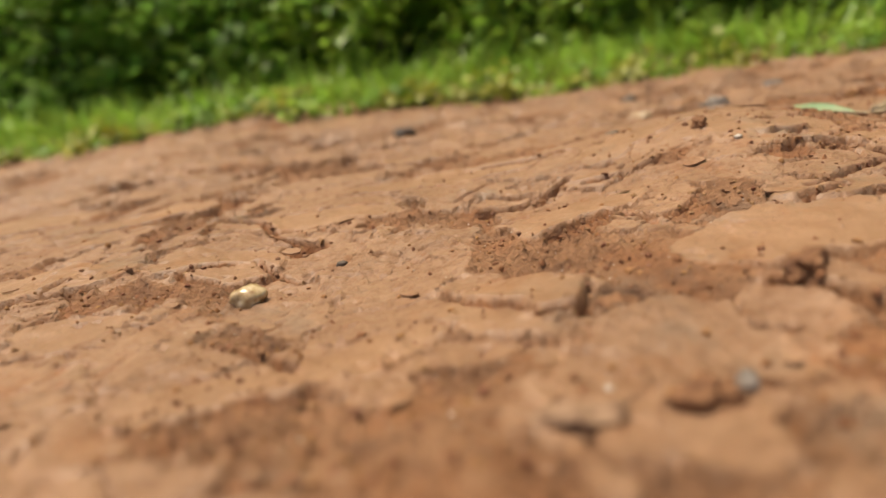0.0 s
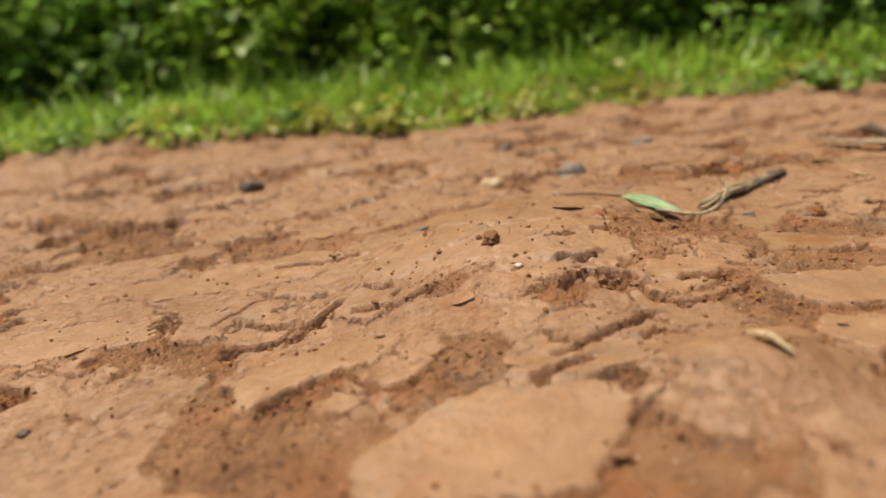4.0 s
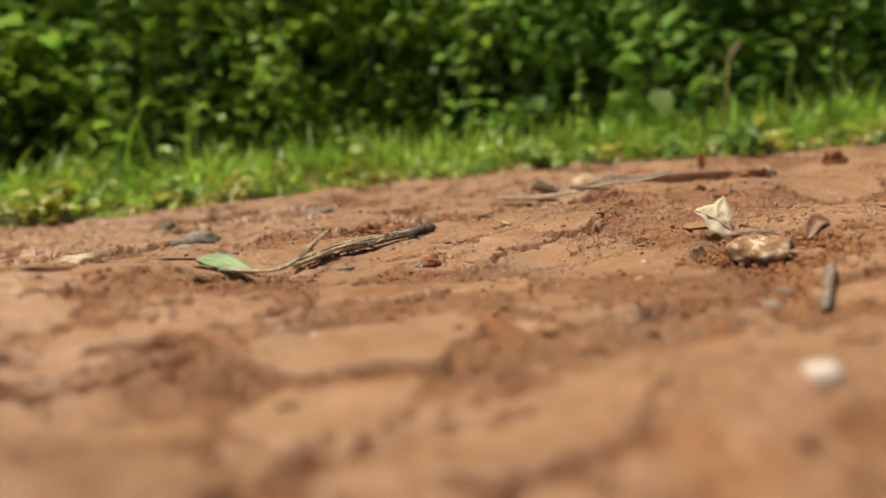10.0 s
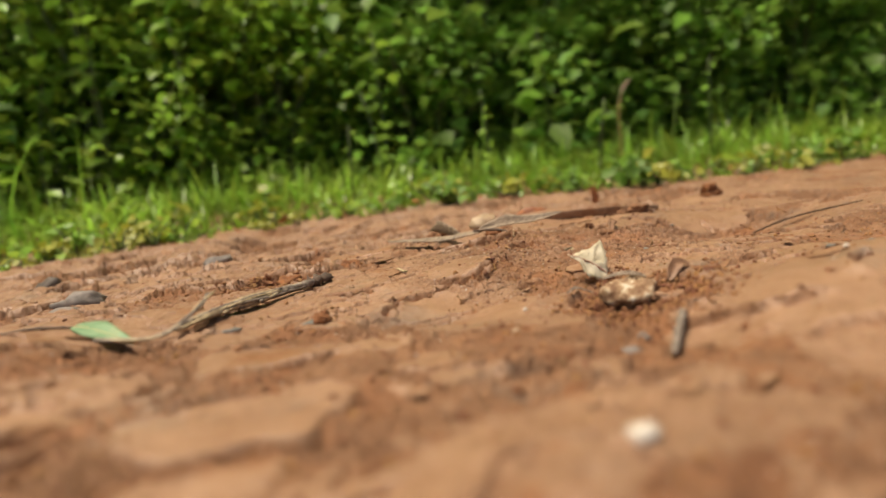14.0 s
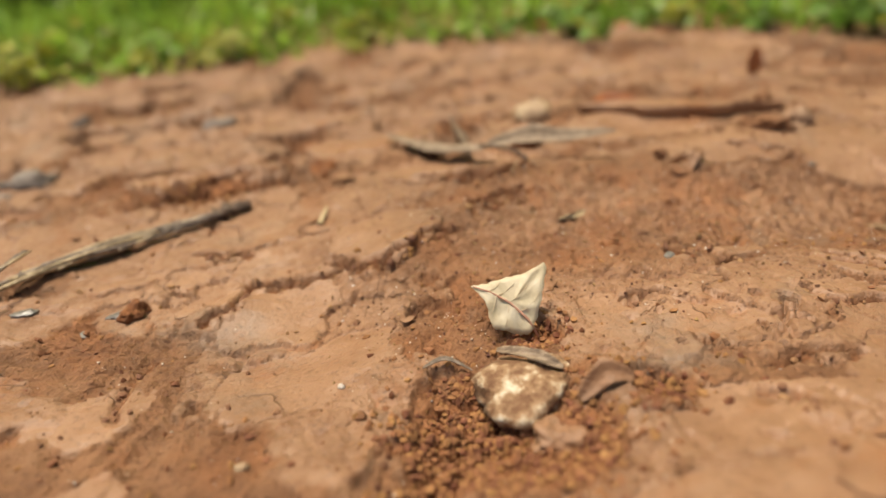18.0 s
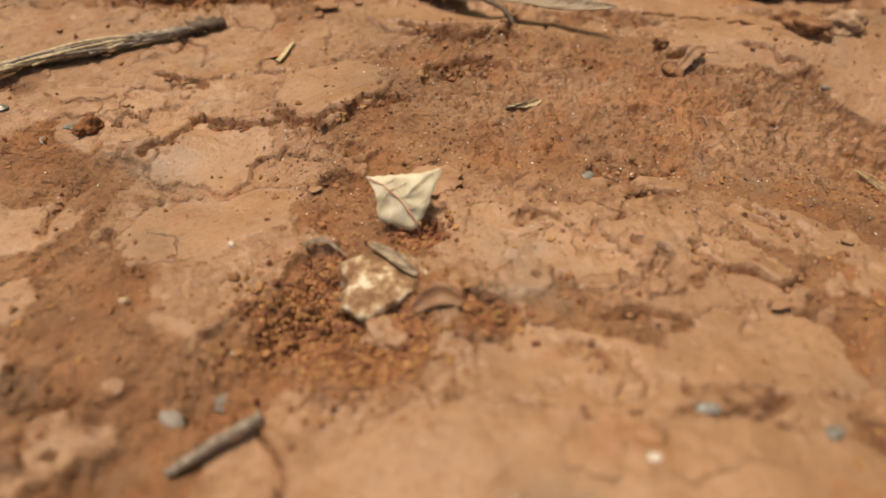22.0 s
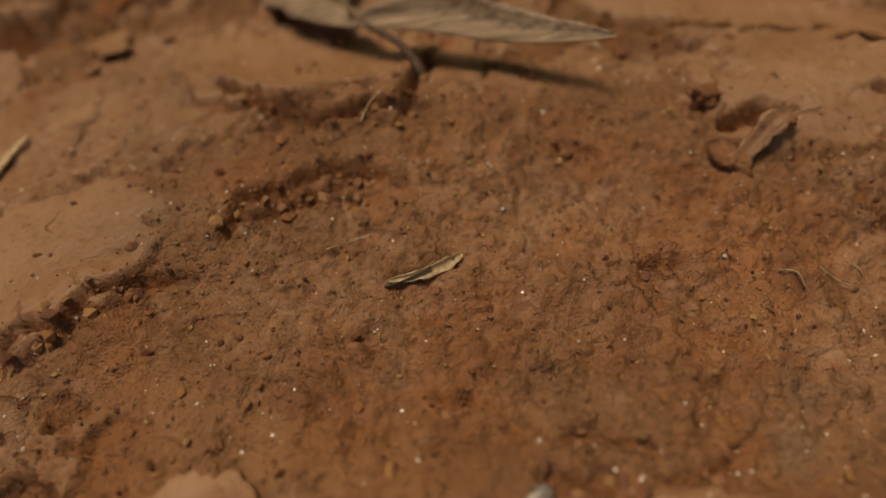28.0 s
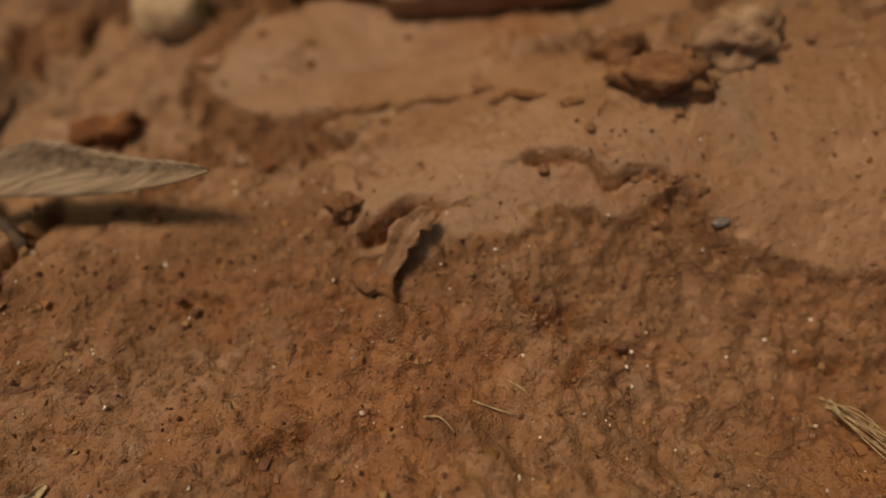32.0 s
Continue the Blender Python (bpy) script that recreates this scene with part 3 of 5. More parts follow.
    kept = np.maximum(np.maximum(plate * (0.4 + 0.6 * pale) * (1 - 0.35 * (1 - end)), dry) * np.clip(1 - 0.8 * gap - 0.5 * deep, 0, 1) * (1 - 0.7 * split), 0.5 * (1 - end) * np.clip(1 - split - gap - 0.5 * deep, 0, 1)) * near + 0.6 * (1 - near)
    return (low + 1e-3 * h * near, kept, loose) if full else (low + 1e-3 * h * near, kept)


def height(x, y):
    return float(clay(np.array([x]), np.array([y]))[0][0])


def lines(stops):
    """Grid lines: from place to place, with a step."""
    out = []
    for (a, step), (b, _) in zip(stops, stops[1:]):
        out.extend(np.arange(a, b, step))
    return np.array(out + [stops[-1][0]])


far = [0.08 * 1.6**n for n in range(14)]
xs = np.concatenate([[-0.35 - f for f in far[::-1]], lines([(-0.35, 0.004), (-0.09, 0.0007), (0.26, 0.0005), (0.46, 0.001), (0.56, 0.003), (1.0, 0)]), [1.0 + f for f in far]])
ys = np.concatenate([[-0.05 - f for f in far[::-1]], lines([(-0.05, 0.004), (0.08, 0.0007), (0.15, 0.0005), (0.21, 0.0004), (0.285, 0.0008), (0.36, 0.0013), (0.5, 0.004), (0.8, 0)]), [0.8 + f for f in far]])
gx, gy = np.meshgrid(xs, ys)
zz, kept, loose = clay(gx, gy, True)
me = grid_mesh("ground", xs, ys, zz, GROUND_MAT)
me.attributes.new("crust", "FLOAT", "POINT").data.foreach_set("value", kept.ravel().astype(np.float32))
me.attributes.new("loose", "FLOAT", "POINT").data.foreach_set("value", loose.ravel().astype(np.float32))
ground = tagged(new("ground", me), "dry cracked red-brown clay ground with flaking crust", "ground", kind="structure")


# ---- the verge ----
def blades(count, place, long, wide, seed, lean=0.5):
    """Bent tapering grass blades as one sheet of loose strips."""
    r = random.Random(seed)
    verts, faces = [], []
    for _ in range(count):
        x, y = place(r)
        z = height_fast(x, y)
        grown = min(1.0, 0.3 + (y - float(edge(x))) / 0.16)
        size, w, a = r.uniform(*long) * grown, r.uniform(*wide), r.uniform(0, 6.283)
        out, side = (math.cos(a), math.sin(a)), (-math.sin(a), math.cos(a))
        bend = (0.08 + (lean - 0.08) * r.random() ** 1.4) * size
        b = len(verts)
        for s, ww in ((0, 0.8), (0.35, 1.0), (0.7, 0.75)):
            for e in (-1, 1):
                verts.append((x + out[0] * bend * s * s + e * side[0] * w * ww, y + out[1] * bend * s * s + e * side[1] * w * ww, z - 0.002 + size * (s - 0.3 * s * s * bend / size)))
        verts.append((x + out[0] * bend, y + out[1] * bend, z + size * (1 - 0.3 * bend / size) - 0.002))
        faces += [(b, b + 1, b + 3, b + 2), (b + 2, b + 3, b + 5, b + 4), (b + 4, b + 5, b + 6)]
    return verts, faces


def height_fast(x, y):
    """Height from the sheet's own grid."""
    return float(zz[min(np.searchsorted(ys, y), len(ys) - 1), min(np.searchsorted(xs, x), len(xs) - 1)])


def on_verge(near, deep, x0=-0.9, x1=1.5):
    def place(r):
        x = r.uniform(x0, x1)
        return x, float(edge(x)) + near + (deep - near) * r.random() ** 1.5
    return place


verts, faces = blades(26000, on_verge(-0.004, 0.62), (0.012, 0.05), (0.0007, 0.0021), 3, 2.4)
tagged(new("verge_grass", mesh_of("verge_grass", verts, faces, GRASS_MAT)), "short bright green grass along the clay's edge", "grass", kind="stuff")


def leaf_shape(r, at, size, up, turn, fold=0.25, slim=0.45):
    """Six points of a folded ovate leaf: base, two sides low, two high, tip, and a rib between."""
    m = Matrix.Translation(at) @ Euler((up, r.uniform(-0.4, 0.4), turn)).to_matrix().to_4x4()
    w = size * slim
    pts = [(0, 0, 0), (-w, size * 0.35, w * fold), (-w * 0.75, size * 0.7, w * fold * 0.7), (0, size, -size * 0.12), (w * 0.75, size * 0.7, w * fold * 0.7), (w, size * 0.35, w * fold), (0, size * 0.5, -size * 0.01)]
    return [m @ Vector(p) for p in pts], [(0, 6, 1), (1, 6, 2), (2, 6, 3), (3, 6, 4), (4, 6, 5), (5, 6, 0)]


def stalk_mesh(name, points, radii, mat, sides=5, seed=0, wob=0.0):
    """A tapering stalk along points, round, closed at its ends."""
    r = random.Random(seed)
    verts, faces = [], []
    pts = [Vector(p) for p in points]
    for k, p in enumerate(pts):
        way = (pts[min(k + 1, len(pts) - 1)] - pts[max(k - 1, 0)]).normalized()
        a = way.cross(Vector((0.3, 0.2, 1))).normalized()
        b = way.cross(a)
        for q in range(sides):
            t = q * 6.2832 / sides
            verts.append(p + (a * math.cos(t) + b * math.sin(t)) * radii[k] * (1 + r.uniform(-wob, wob)))
    for k in range(len(pts) - 1):
        for q in range(sides):
            q2 = (q + 1) % sides
            faces.append((k * sides + q, k * sides + q2, (k + 1) * sides + q2, (k + 1) * sides + q))
    faces += [tuple(range(sides))[::-1], tuple(range((len(pts) - 1) * sides, len(pts) * sides))]
    return mesh_of(name, verts, faces, mat)


def plain_leaf(name, size, mat, seed, fold=0.25, slim=0.42):
    r = random.Random(seed)
    pts, fs = leaf_shape(r, (0, 0, 0), size, 0, 0, fold, slim)
    return mesh_of(name, pts, fs, mat)


WEED_LEAVES = [[plain_leaf("leaf", 0.01, mat, s, 0.3, 0.36 + 0.04 * s) for s in range(3)] for mat in (WEED_MAT, GRASS_MAT, LEAF_MAT)]
WEED_STEMS = [stalk_mesh("stem", [(0, 0, -0.003), (0.001, 0.001, 0.006), (0.004, 0.002, 0.012)], [0.0005, 0.0004, 0.0002], STEM_MAT, 4)]


def weed(x, y, stems, size, seed, kind):
    """A low broad-leaved plant: short stems, each with its leaves."""
    r = random.Random(seed)
    words = ("small yellow-green weed rooted at the clay's edge", "small bright green weed in the verge grass", "small dark green weed in the verge grass")
    root = tagged(new("verge_weed"), words[kind], "weed", group="weeds of the verge")
    root.matrix_basis = pose(x, y, height_fast(x, y))
    for k in range(stems):
        a, lean = r.uniform(0, 360), r.uniform(0, 55)
        tall = size * r.uniform(0.5, 1.1) / 0.012
        stem = part("stem", WEED_STEMS[0], root, m=pose(0, 0, 0, 0, lean, a) @ Matrix.Scale(tall, 4))
        for q in range(r.randint(2, 4)):
            s = r.uniform(0.5, 1.0)
            at = pose(0.004 * s, 0.002 * s, 0.012 * s, r.uniform(-30, 40), r.uniform(-30, 30), r.uniform(0, 360))
            part("leaf", WEED_LEAVES[kind][r.randrange(3)], stem, m=at @ Matrix.Scale(r.uniform(0.3, 0.7), 4))
    return root


r0 = random.Random(8)
for k in range(130):
    x = r0.uniform(-0.3, 0.85)
    y = float(edge(x)) + r0.uniform(-0.045, 0.04)
    weed(x, y, r0.randint(5, 8), r0.uniform(0.011, 0.026), 100 + k, 0 if r0.random() < 0.62 else r0.choice((1, 2)))


def shrub(x, y, tall, spread, count, leaf, seed, pale=False):
    """A bush: tapered limbs from the root and a crown of single leaves in uneven clumps."""
    r = random.Random(seed)
    root = tagged(new("shrub"), "light yellow-green leafy bush behind the grass" if pale else "dense dark green leafy bush behind the grass", "bush", group="bushes behind the verge")
    root.matrix_basis = pose(x, y, height_fast(x, y) - 0.01)
    v2, f2 = [], []
    clumps = []
    for k in range(int(count / 22)):
        a, out, up = r.uniform(0, 6.283), spread * math.sqrt(r.random()), tall * (0.06 + 0.94 * r.random())
        out *= 1.05 - 0.55 * (up / tall) ** 2
        clumps.append(Vector((math.cos(a) * out, math.sin(a) * out, up)))
    for n, c in enumerate(clumps[:: max(1, len(clumps) // 14)]):
        foot = Vector((c.x * 0.15, c.y * 0.15, -0.01))
        points = [foot.lerp(c, s) + Vector((0, 0, 0.12 * tall * math.sin(3.14 * s))) for s in (0, 0.4, 0.75, 1)]
        part("limb", stalk_mesh("limb", points, [0.0062, 0.005, 0.003, 0.001], STEM_MAT, 5, n), root)
    for c in clumps:
        wide = r.uniform(0.05, 0.12) * tall
        for q in range(22):
            at = c + Vector((r.gauss(0, wide), r.gauss(0, wide), r.gauss(0, wide * 0.7)))
            if at.z < 0.01:
                continue
            pts, fs = leaf_shape(r, at, leaf * r.uniform(0.5, 1.25), r.uniform(-0.9, 0.5), r.uniform(0, 6.283), 0.3, r.uniform(0.28, 0.48))
            b2 = len(v2)
            v2 += pts
            f2 += [tuple(i + b2 for i in f) for f in fs]
    tagged(part("crown", mesh_of("crown", v2, f2, GRASS_MAT if pale else LEAF_MAT), root), kind="stuff")


for k, (x, off, tall, spread) in enumerate([(-0.75, 0.62, 0.6, 0.34), (-0.3, 0.55, 0.5, 0.3), (0.1, 0.6, 0.62, 0.32), (0.45, 0.55, 0.5, 0.3), (0.78, 0.52, 0.55, 0.3), (1.1, 0.55, 0.6, 0.32), (1.5, 0.6, 0.6, 0.36)]):
    shrub(x, float(edge(x)) + off, tall, spread, 4600, 0.028, 40 + k)
for k, (x, off, tall, spread) in enumerate([(0.28, 0.34, 0.34, 0.19), (-0.14, 0.38, 0.24, 0.18), (0.62, 0.34, 0.2, 0.17), (0.95, 0.36, 0.26, 0.18), (0.05, 0.34, 0.2, 0.16), (-0.4, 0.38, 0.22, 0.18), (0.45, 0.34, 0.25, 0.16), (0.8, 0.36, 0.2, 0.16), (1.15, 0.4, 0.26, 0.18)]):
    shrub(x, float(edge(x)) + off, tall, spread, 3400, 0.016, 80 + k, x in (0.28, 0.45, 0.05))
for k, (x, y, tall, spread) in enumerate([(-2.6, 4.4, 3.0, 1.5), (-0.6, 4.2, 3.2, 1.5), (1.4, 4.0, 3.2, 1.5), (3.2, 3.0, 3.0, 1.5), (4.2, 1.2, 3.0, 1.5)]):
    shrub(x, y, tall, spread, 3000, 0.2, 90 + k)
for k, (x, y, tall, spread) in enumerate([(-1.5, 2.1, 1.5, 0.8), (-0.5, 1.9, 1.5, 0.8), (0.4, 1.8, 1.6, 0.8), (1.3, 1.6, 1.6, 0.8), (2.1, 1.0, 1.5, 0.8), (2.6, 0.0, 1.5, 0.8)]):
    shrub(x, y, tall, spread, 4200, 0.1, 60 + k)


# ---- the crust's flakes, parts of the ground ----
def flake(cx, cy, rx, ry, turn, rise, seed, jag=0.3):
    """A plate of dried crust with a ragged outline, proud of the soil along its front and sinking in behind."""
    rise = rise * 0.4
    n = int(max(13, min(170, (rx + ry) * 4.6)))
    chips = np.random.RandomState(seed)
    a = np.arange(n) * 2 * np.pi / n
    ux, uy = np.cos(a), np.sin(a)
    ragged = 1 + jag * (vnoise(ux + 3 * seed, uy, 0.75, seed) - 0.5) + 0.3 * (vnoise(ux + seed, uy, 0.28, seed + 1) - 0.5) + 0.26 * min(1.0, 9 / rx) * (vnoise(ux, uy + seed, 0.11, seed + 2) - 0.5) + 0.1 * (vnoise(ux, uy + seed, 0.045, seed + 3) - 0.5)
    t = math.radians(turn)
    verts = []
    rings = [(0.95, -1.9), (0.985, -0.75), (1.0, -0.3), (0.985, -0.06), (0.93, 0.0), (0.8, 0.0), (0.6, 0.0), (0.35, 0.0)]
    for scale, drop in rings:
        broken = scale + (0.05 * min(1.0, 7 / rx) * (chips.rand(n) - 0.5) if drop < 0 else 0)
        lx, ly = rx * ragged * ux * broken, ry * ragged * uy * broken
        x, y = (cx + lx * math.cos(t) - ly * math.sin(t)) * 1e-3, (cy + lx * math.sin(t) + ly * math.cos(t)) * 1e-3
        front = np.clip(0.55 - 0.5 * ly / ry, 0.0, 1.2) * (0.25 + 1.5 * vnoise(ux * scale, uy * scale + seed, 0.6, seed + 7))
        z = bed(x, y)[0] + 1e-3 * rise * (front + (drop if drop > -1.5 else -1.4)) + 0.0009 + 0.0006 * (fbm(x, y, 0.008, 3, seed + 5) - 0.5)
        verts += list(zip(x, y, z))
    x, y = cx * 1e-3, cy * 1e-3
    verts.append((x, y, float(bed(np.array([x]), np.array([y]))[0][0]) + 1e-3 * rise * 0.62 + 0.0009))
    faces = [(k * n + i, k * n + (i + 1) % n, (k + 1) * n + (i + 1) % n, (k + 1) * n + i) for k in range(len(rings) - 1) for i in range(n)]
    last = (len(rings) - 1) * n
    faces += [(last + i, last + (i + 1) % n, len(verts) - 1) for i in range(n)]
    return part("mud_flake", mesh_of("mud_flake", verts, faces, FLAKE_MAT), ground)


for k, row in enumerate(CHIPS):
    flake(*row, seed=200 + k)
r1 = random.Random(21)
placed = 0
while placed < 90:
    cx, cy = r1.uniform(-60, 480), r1.uniform(105, 380)
    if any(math.hypot(cx - q[0], cy - q[1]) < q[2] for q in LOOSE) or (320 < cx < 460 and 205 < cy < 285):
        continue
    size = 1.2 + 3.2 * r1.random() ** 2
    shape = (size, size * r1.uniform(0.55, 0.9), r1.uniform(-40, 40), r1.uniform(0.3, 0.9))
    if math.hypot(cx - 309, cy - 174) > 7:  # trodden bare beside the grey stick
        flake(cx, cy, *shape, 400 + placed, 0.7)
    placed += 1


# ---- loose grains ----
def grains(name, count, sizes, keep, mat, seed, label, category):
    """Many loose grains as one thing: jittered icosahedra sunk a little into the soil."""
    bm = bmesh.new()
    bmesh.ops.create_icosphere(bm, subdivisions=1, radius=1)
    ball = np.array([v.co[:] for v in bm.verts])
    tris = np.array([[v.index for v in f.verts] for f in bm.faces])
    bm.free()
    g = np.random.RandomState(seed)
    x, y = keep(g, count)
    z, crust = clay(x, y)
    s = sizes[0] + (sizes[1] - sizes[0]) * g.rand(len(x)) ** 3
    shape = ball[None] * (1 + 0.9 * (g.rand(len(x), len(ball), 1) - 0.5)) * s[:, None, None] * (0.7 + 0.6 * g.rand(len(x), 1, 3)) * 1e-3
    co = shape + np.stack([x, y, z + s * 0.15e-3], -1)[:, None]
    faces = (tris[None] + (np.arange(len(x)) * len(ball))[:, None, None]).reshape(-1, 3)
    return tagged(new(name, mesh_of(name, co.reshape(-1, 3), faces, mat, False)), label, category, kind="stuff")


def scattered(share):
    """Places over the near clay, with a share of them in the loose patches."""
    def keep(g, count):
        x, y = g.uniform(-0.08, 0.5, count), 0.1 + 0.4 * g.rand(count) ** 1.5
        z, crust = clay(x, y)
        fine = (crust < 0.35) | (g.rand(count) < 0.12)
        x, y = list(x[fine]), list(y[fine])
        for cx, cy, rad, deep in LOOSE:
            m = int(count * share * rad ** 2 / sum(q[2] ** 2 for q in LOOSE))
            px, py = cx * 1e-3 + rad * 0.62e-3 * g.randn(m), cy * 1e-3 + rad * 0.5e-3 * g.randn(m)
            heaped = fbm(px, py, 0.006, 4, 85, 0.6) + 0.12 * g.randn(m) > 0.46
            x.extend(px[heaped])
            y.extend(py[heaped])
        return np.array(x), np.array(y)
    return keep


grains("soil_crumbs", 34000, (0.06, 0.75), scattered(0.42), CRUMB_MAT, 4, "reddish brown crumbs of loose dry soil", "crumbs")


def along_rims(each):
    """Places along the fronts of the flakes and in the hollows."""
    def keep(g, count):
        x, y = [], []
        for cx, cy, rx, ry, turn, rise in FLAKES:
            m = int(each * (rx + ry) / 20)
            a = g.uniform(3.3, 6.1, m) if rise > 1 else g.uniform(0, 6.283, m)
            d = 1.02 + 0.12 * g.randn(m)
            c, s = math.cos(radians(turn)), math.sin(radians(turn))
            lx, ly = rx * np.cos(a) * d, ry * np.sin(a) * d
            x.extend((cx + lx * c - ly * s) * 1e-3)
            y.extend((cy + lx * s + ly * c) * 1e-3)
        for depth, rise, *line in CRACKS:
            for (ax, ay), (bx, by) in zip(line, line[1:]):
                m = int(each * math.hypot(bx - ax, by - ay) / 9)
                t = g.rand(m)
                x.extend((ax + (bx - ax) * t + 0.9 * g.randn(m)) * 1e-3)
                y.extend((ay + (by - ay) * t - 0.5 + 0.9 * g.randn(m)) * 1e-3)
        for cx, cy, rx, ry, turn, deep in HOLLOWS:
            m = int(each * rx / 7)
            u, v = rx * g.uniform(-1, 1, m), ry * 0.8 * g.randn(m)
            c, s = math.cos(radians(turn)), math.sin(radians(turn))
            x.extend((cx + u * c - v * s) * 1e-3)
            y.extend((cy + u * s + v * c) * 1e-3)
        return np.array(x), np.array(y)
    return keep


def at_the_end(g, count):
    """Places over the rough soil where the walk ends."""
    x, y = g.uniform(0.3, 0.47, count), g.uniform(0.2, 0.285, count)
    z, crust = clay(x, y)
    some = (crust < 0.6) | (g.rand(count) < 0.35)
    return x[some], y[some]


RIM_MAT = plain("crust_crumbs", [(0.3, (0.17, 0.08, 0.039)), (0.5, (0.23, 0.112, 0.054)), (0.7, (0.3, 0.155, 0.08))], 300, 0.9, 0.5, island=0.25)
grains("crust_crumbs", 1, (0.12, 0.8), along_rims(16), RIM_MAT, 14, "broken bits of crust along the cracks", "crumbs")
FINE_MAT = plain("fine_crumbs", [(0.3, (0.1, 0.047, 0.023)), (0.5, (0.19, 0.092, 0.045)), (0.7, (0.29, 0.155, 0.08))], 300, 0.9, 0.4, island=0.6)
grains("fine_crumbs", 7000, (0.07, 0.34), at_the_end, FINE_MAT, 15, "fine dark and light crumbs strewn over the soil", "crumbs")


def at_the_start(g, count):
    """Places on the broken crust where the walk begins, in loose clusters."""
    x, y = g.uniform(-0.07, 0.22, count), g.uniform(0.12, 0.31, count)
    z, crust = clay(x, y)
    some = (crust < 0.5) & (vnoise(x, y, 0.014, 9) > 0.35) | (vnoise(x, y, 0.02, 6) > 0.8)
    return x[some], y[some]


grains("dark_crumbs", 9000, (0.1, 0.6), at_the_start, RIM_MAT, 17, "dark and light broken crumbs between the crust plates", "crumbs")
GRIT_MAT = plain("quartz_grit", [(0.3, (0.5, 0.38, 0.28)), (0.7, (0.8, 0.74, 0.66))], 900, 0.2, 0.0, island=0.3)
grains("quartz_grit", 6000, (0.07, 0.24), scattered(0.03), GRIT_MAT, 5, "tiny pale sparkling quartz grains in the soil", "grit")

grains("quartz_sparkles", 900, (0.08, 0.26), at_the_end, GRIT_MAT, 16, "tiny bright quartz grains strewn over the rough soil", "grit")

STONE_PALE = plain("pale_stone", [(0.3, (0.24, 0.14, 0.075)), (0.5, (0.38, 0.26, 0.15)), (0.72, (0.5, 0.39, 0.26))], 190, 0.6, 0.5, 0.0005)
STONE_TAN = plain("tan_stone", [(0.3, (0.15, 0.075, 0.038)), (0.5, (0.27, 0.155, 0.088)), (0.72, (0.4, 0.26, 0.165))], 260, 0.75, 0.7, 0.0007)
STONE_GREY = plain("grey_stone", [(0.3, (0.1, 0.078, 0.062)), (0.7, (0.25, 0.2, 0.165))], 240, 0.7, 0.5, 0.0005)
STONE_DARK = plain("dark_stone", [(0.3, (0.04, 0.028, 0.02)), (0.7, (0.11, 0.072, 0.05))], 240, 0.7, 0.5, 0.0005)
STONE_WHITE = plain("white_stone", [(0.3, (0.42, 0.34, 0.27)), (0.7, (0.64, 0.57, 0.49))], 260, 0.45, 0.3, 0.0004)
QUARTZ = plain("yellow_quartz", [(0.32, (0.26, 0.15, 0.065)), (0.5, (0.46, 0.33, 0.18)), (0.68, (0.68, 0.58, 0.43))], 300, 0.22, 0.4, 0.0005)
CLOD_RED = plain("red_clod", [(0.3, (0.1, 0.04, 0.017)), (0.55, (0.2, 0.088, 0.037)), (0.75, (0.29, 0.145, 0.07))], 330, 0.9, 0.9, 0.0008)
CLOD_RUST = plain("rusty_clod", [(0.3, (0.09, 0.03, 0.01)), (0.6, (0.22, 0.08, 0.024)), (0.8, (0.32, 0.13, 0.042))], 330, 0.9, 0.9, 0.0009)


def pebble(name, x, y, sx, sy, sz, turn, mat, seed, label, category="pebble", sink=0.4, jag=0.42, group="", lift=0.0):
    """A stone or clod at a place in mm, with half sizes in mm, part sunk into the soil."""
    r = random.Random(seed)
    bm = bmesh.new()
    bmesh.ops.create_icosphere(bm, subdivisions=4 if jag > 0.5 else 3, radius=1)
    k = Vector((seed * 1.7, seed * 0.9, seed * 2.3))
    for v in bm.verts:
        d = 1 + jag * (noise.noise(v.co * 1.2 + k) + 0.45 * noise.noise(v.co * 2.7 + k) + 0.3 * noise.noise(v.co * 6 + k) + (0.3 * abs(noise.noise(v.co * 11 + k)) if jag > 0.5 else 0))
        v.co = Vector((v.co.x * sx, v.co.y * sy, v.co.z * sz)) * d * 1e-3
    me = bpy.data.meshes.new(name)
    bm.to_mesh(me)
    bm.free()
    me.materials.append(mat)
    me.shade_smooth()
    ob = tagged(new(name, me), label, category, group=group)
    ob.matrix_basis = pose(x * 1e-3, y * 1e-3, height(x * 1e-3, y * 1e-3) + sz * 1e-3 * (1 - 2 * sink) + lift * 1e-3, r.uniform(-8, 8), r.uniform(-8, 8), turn)
    return ob


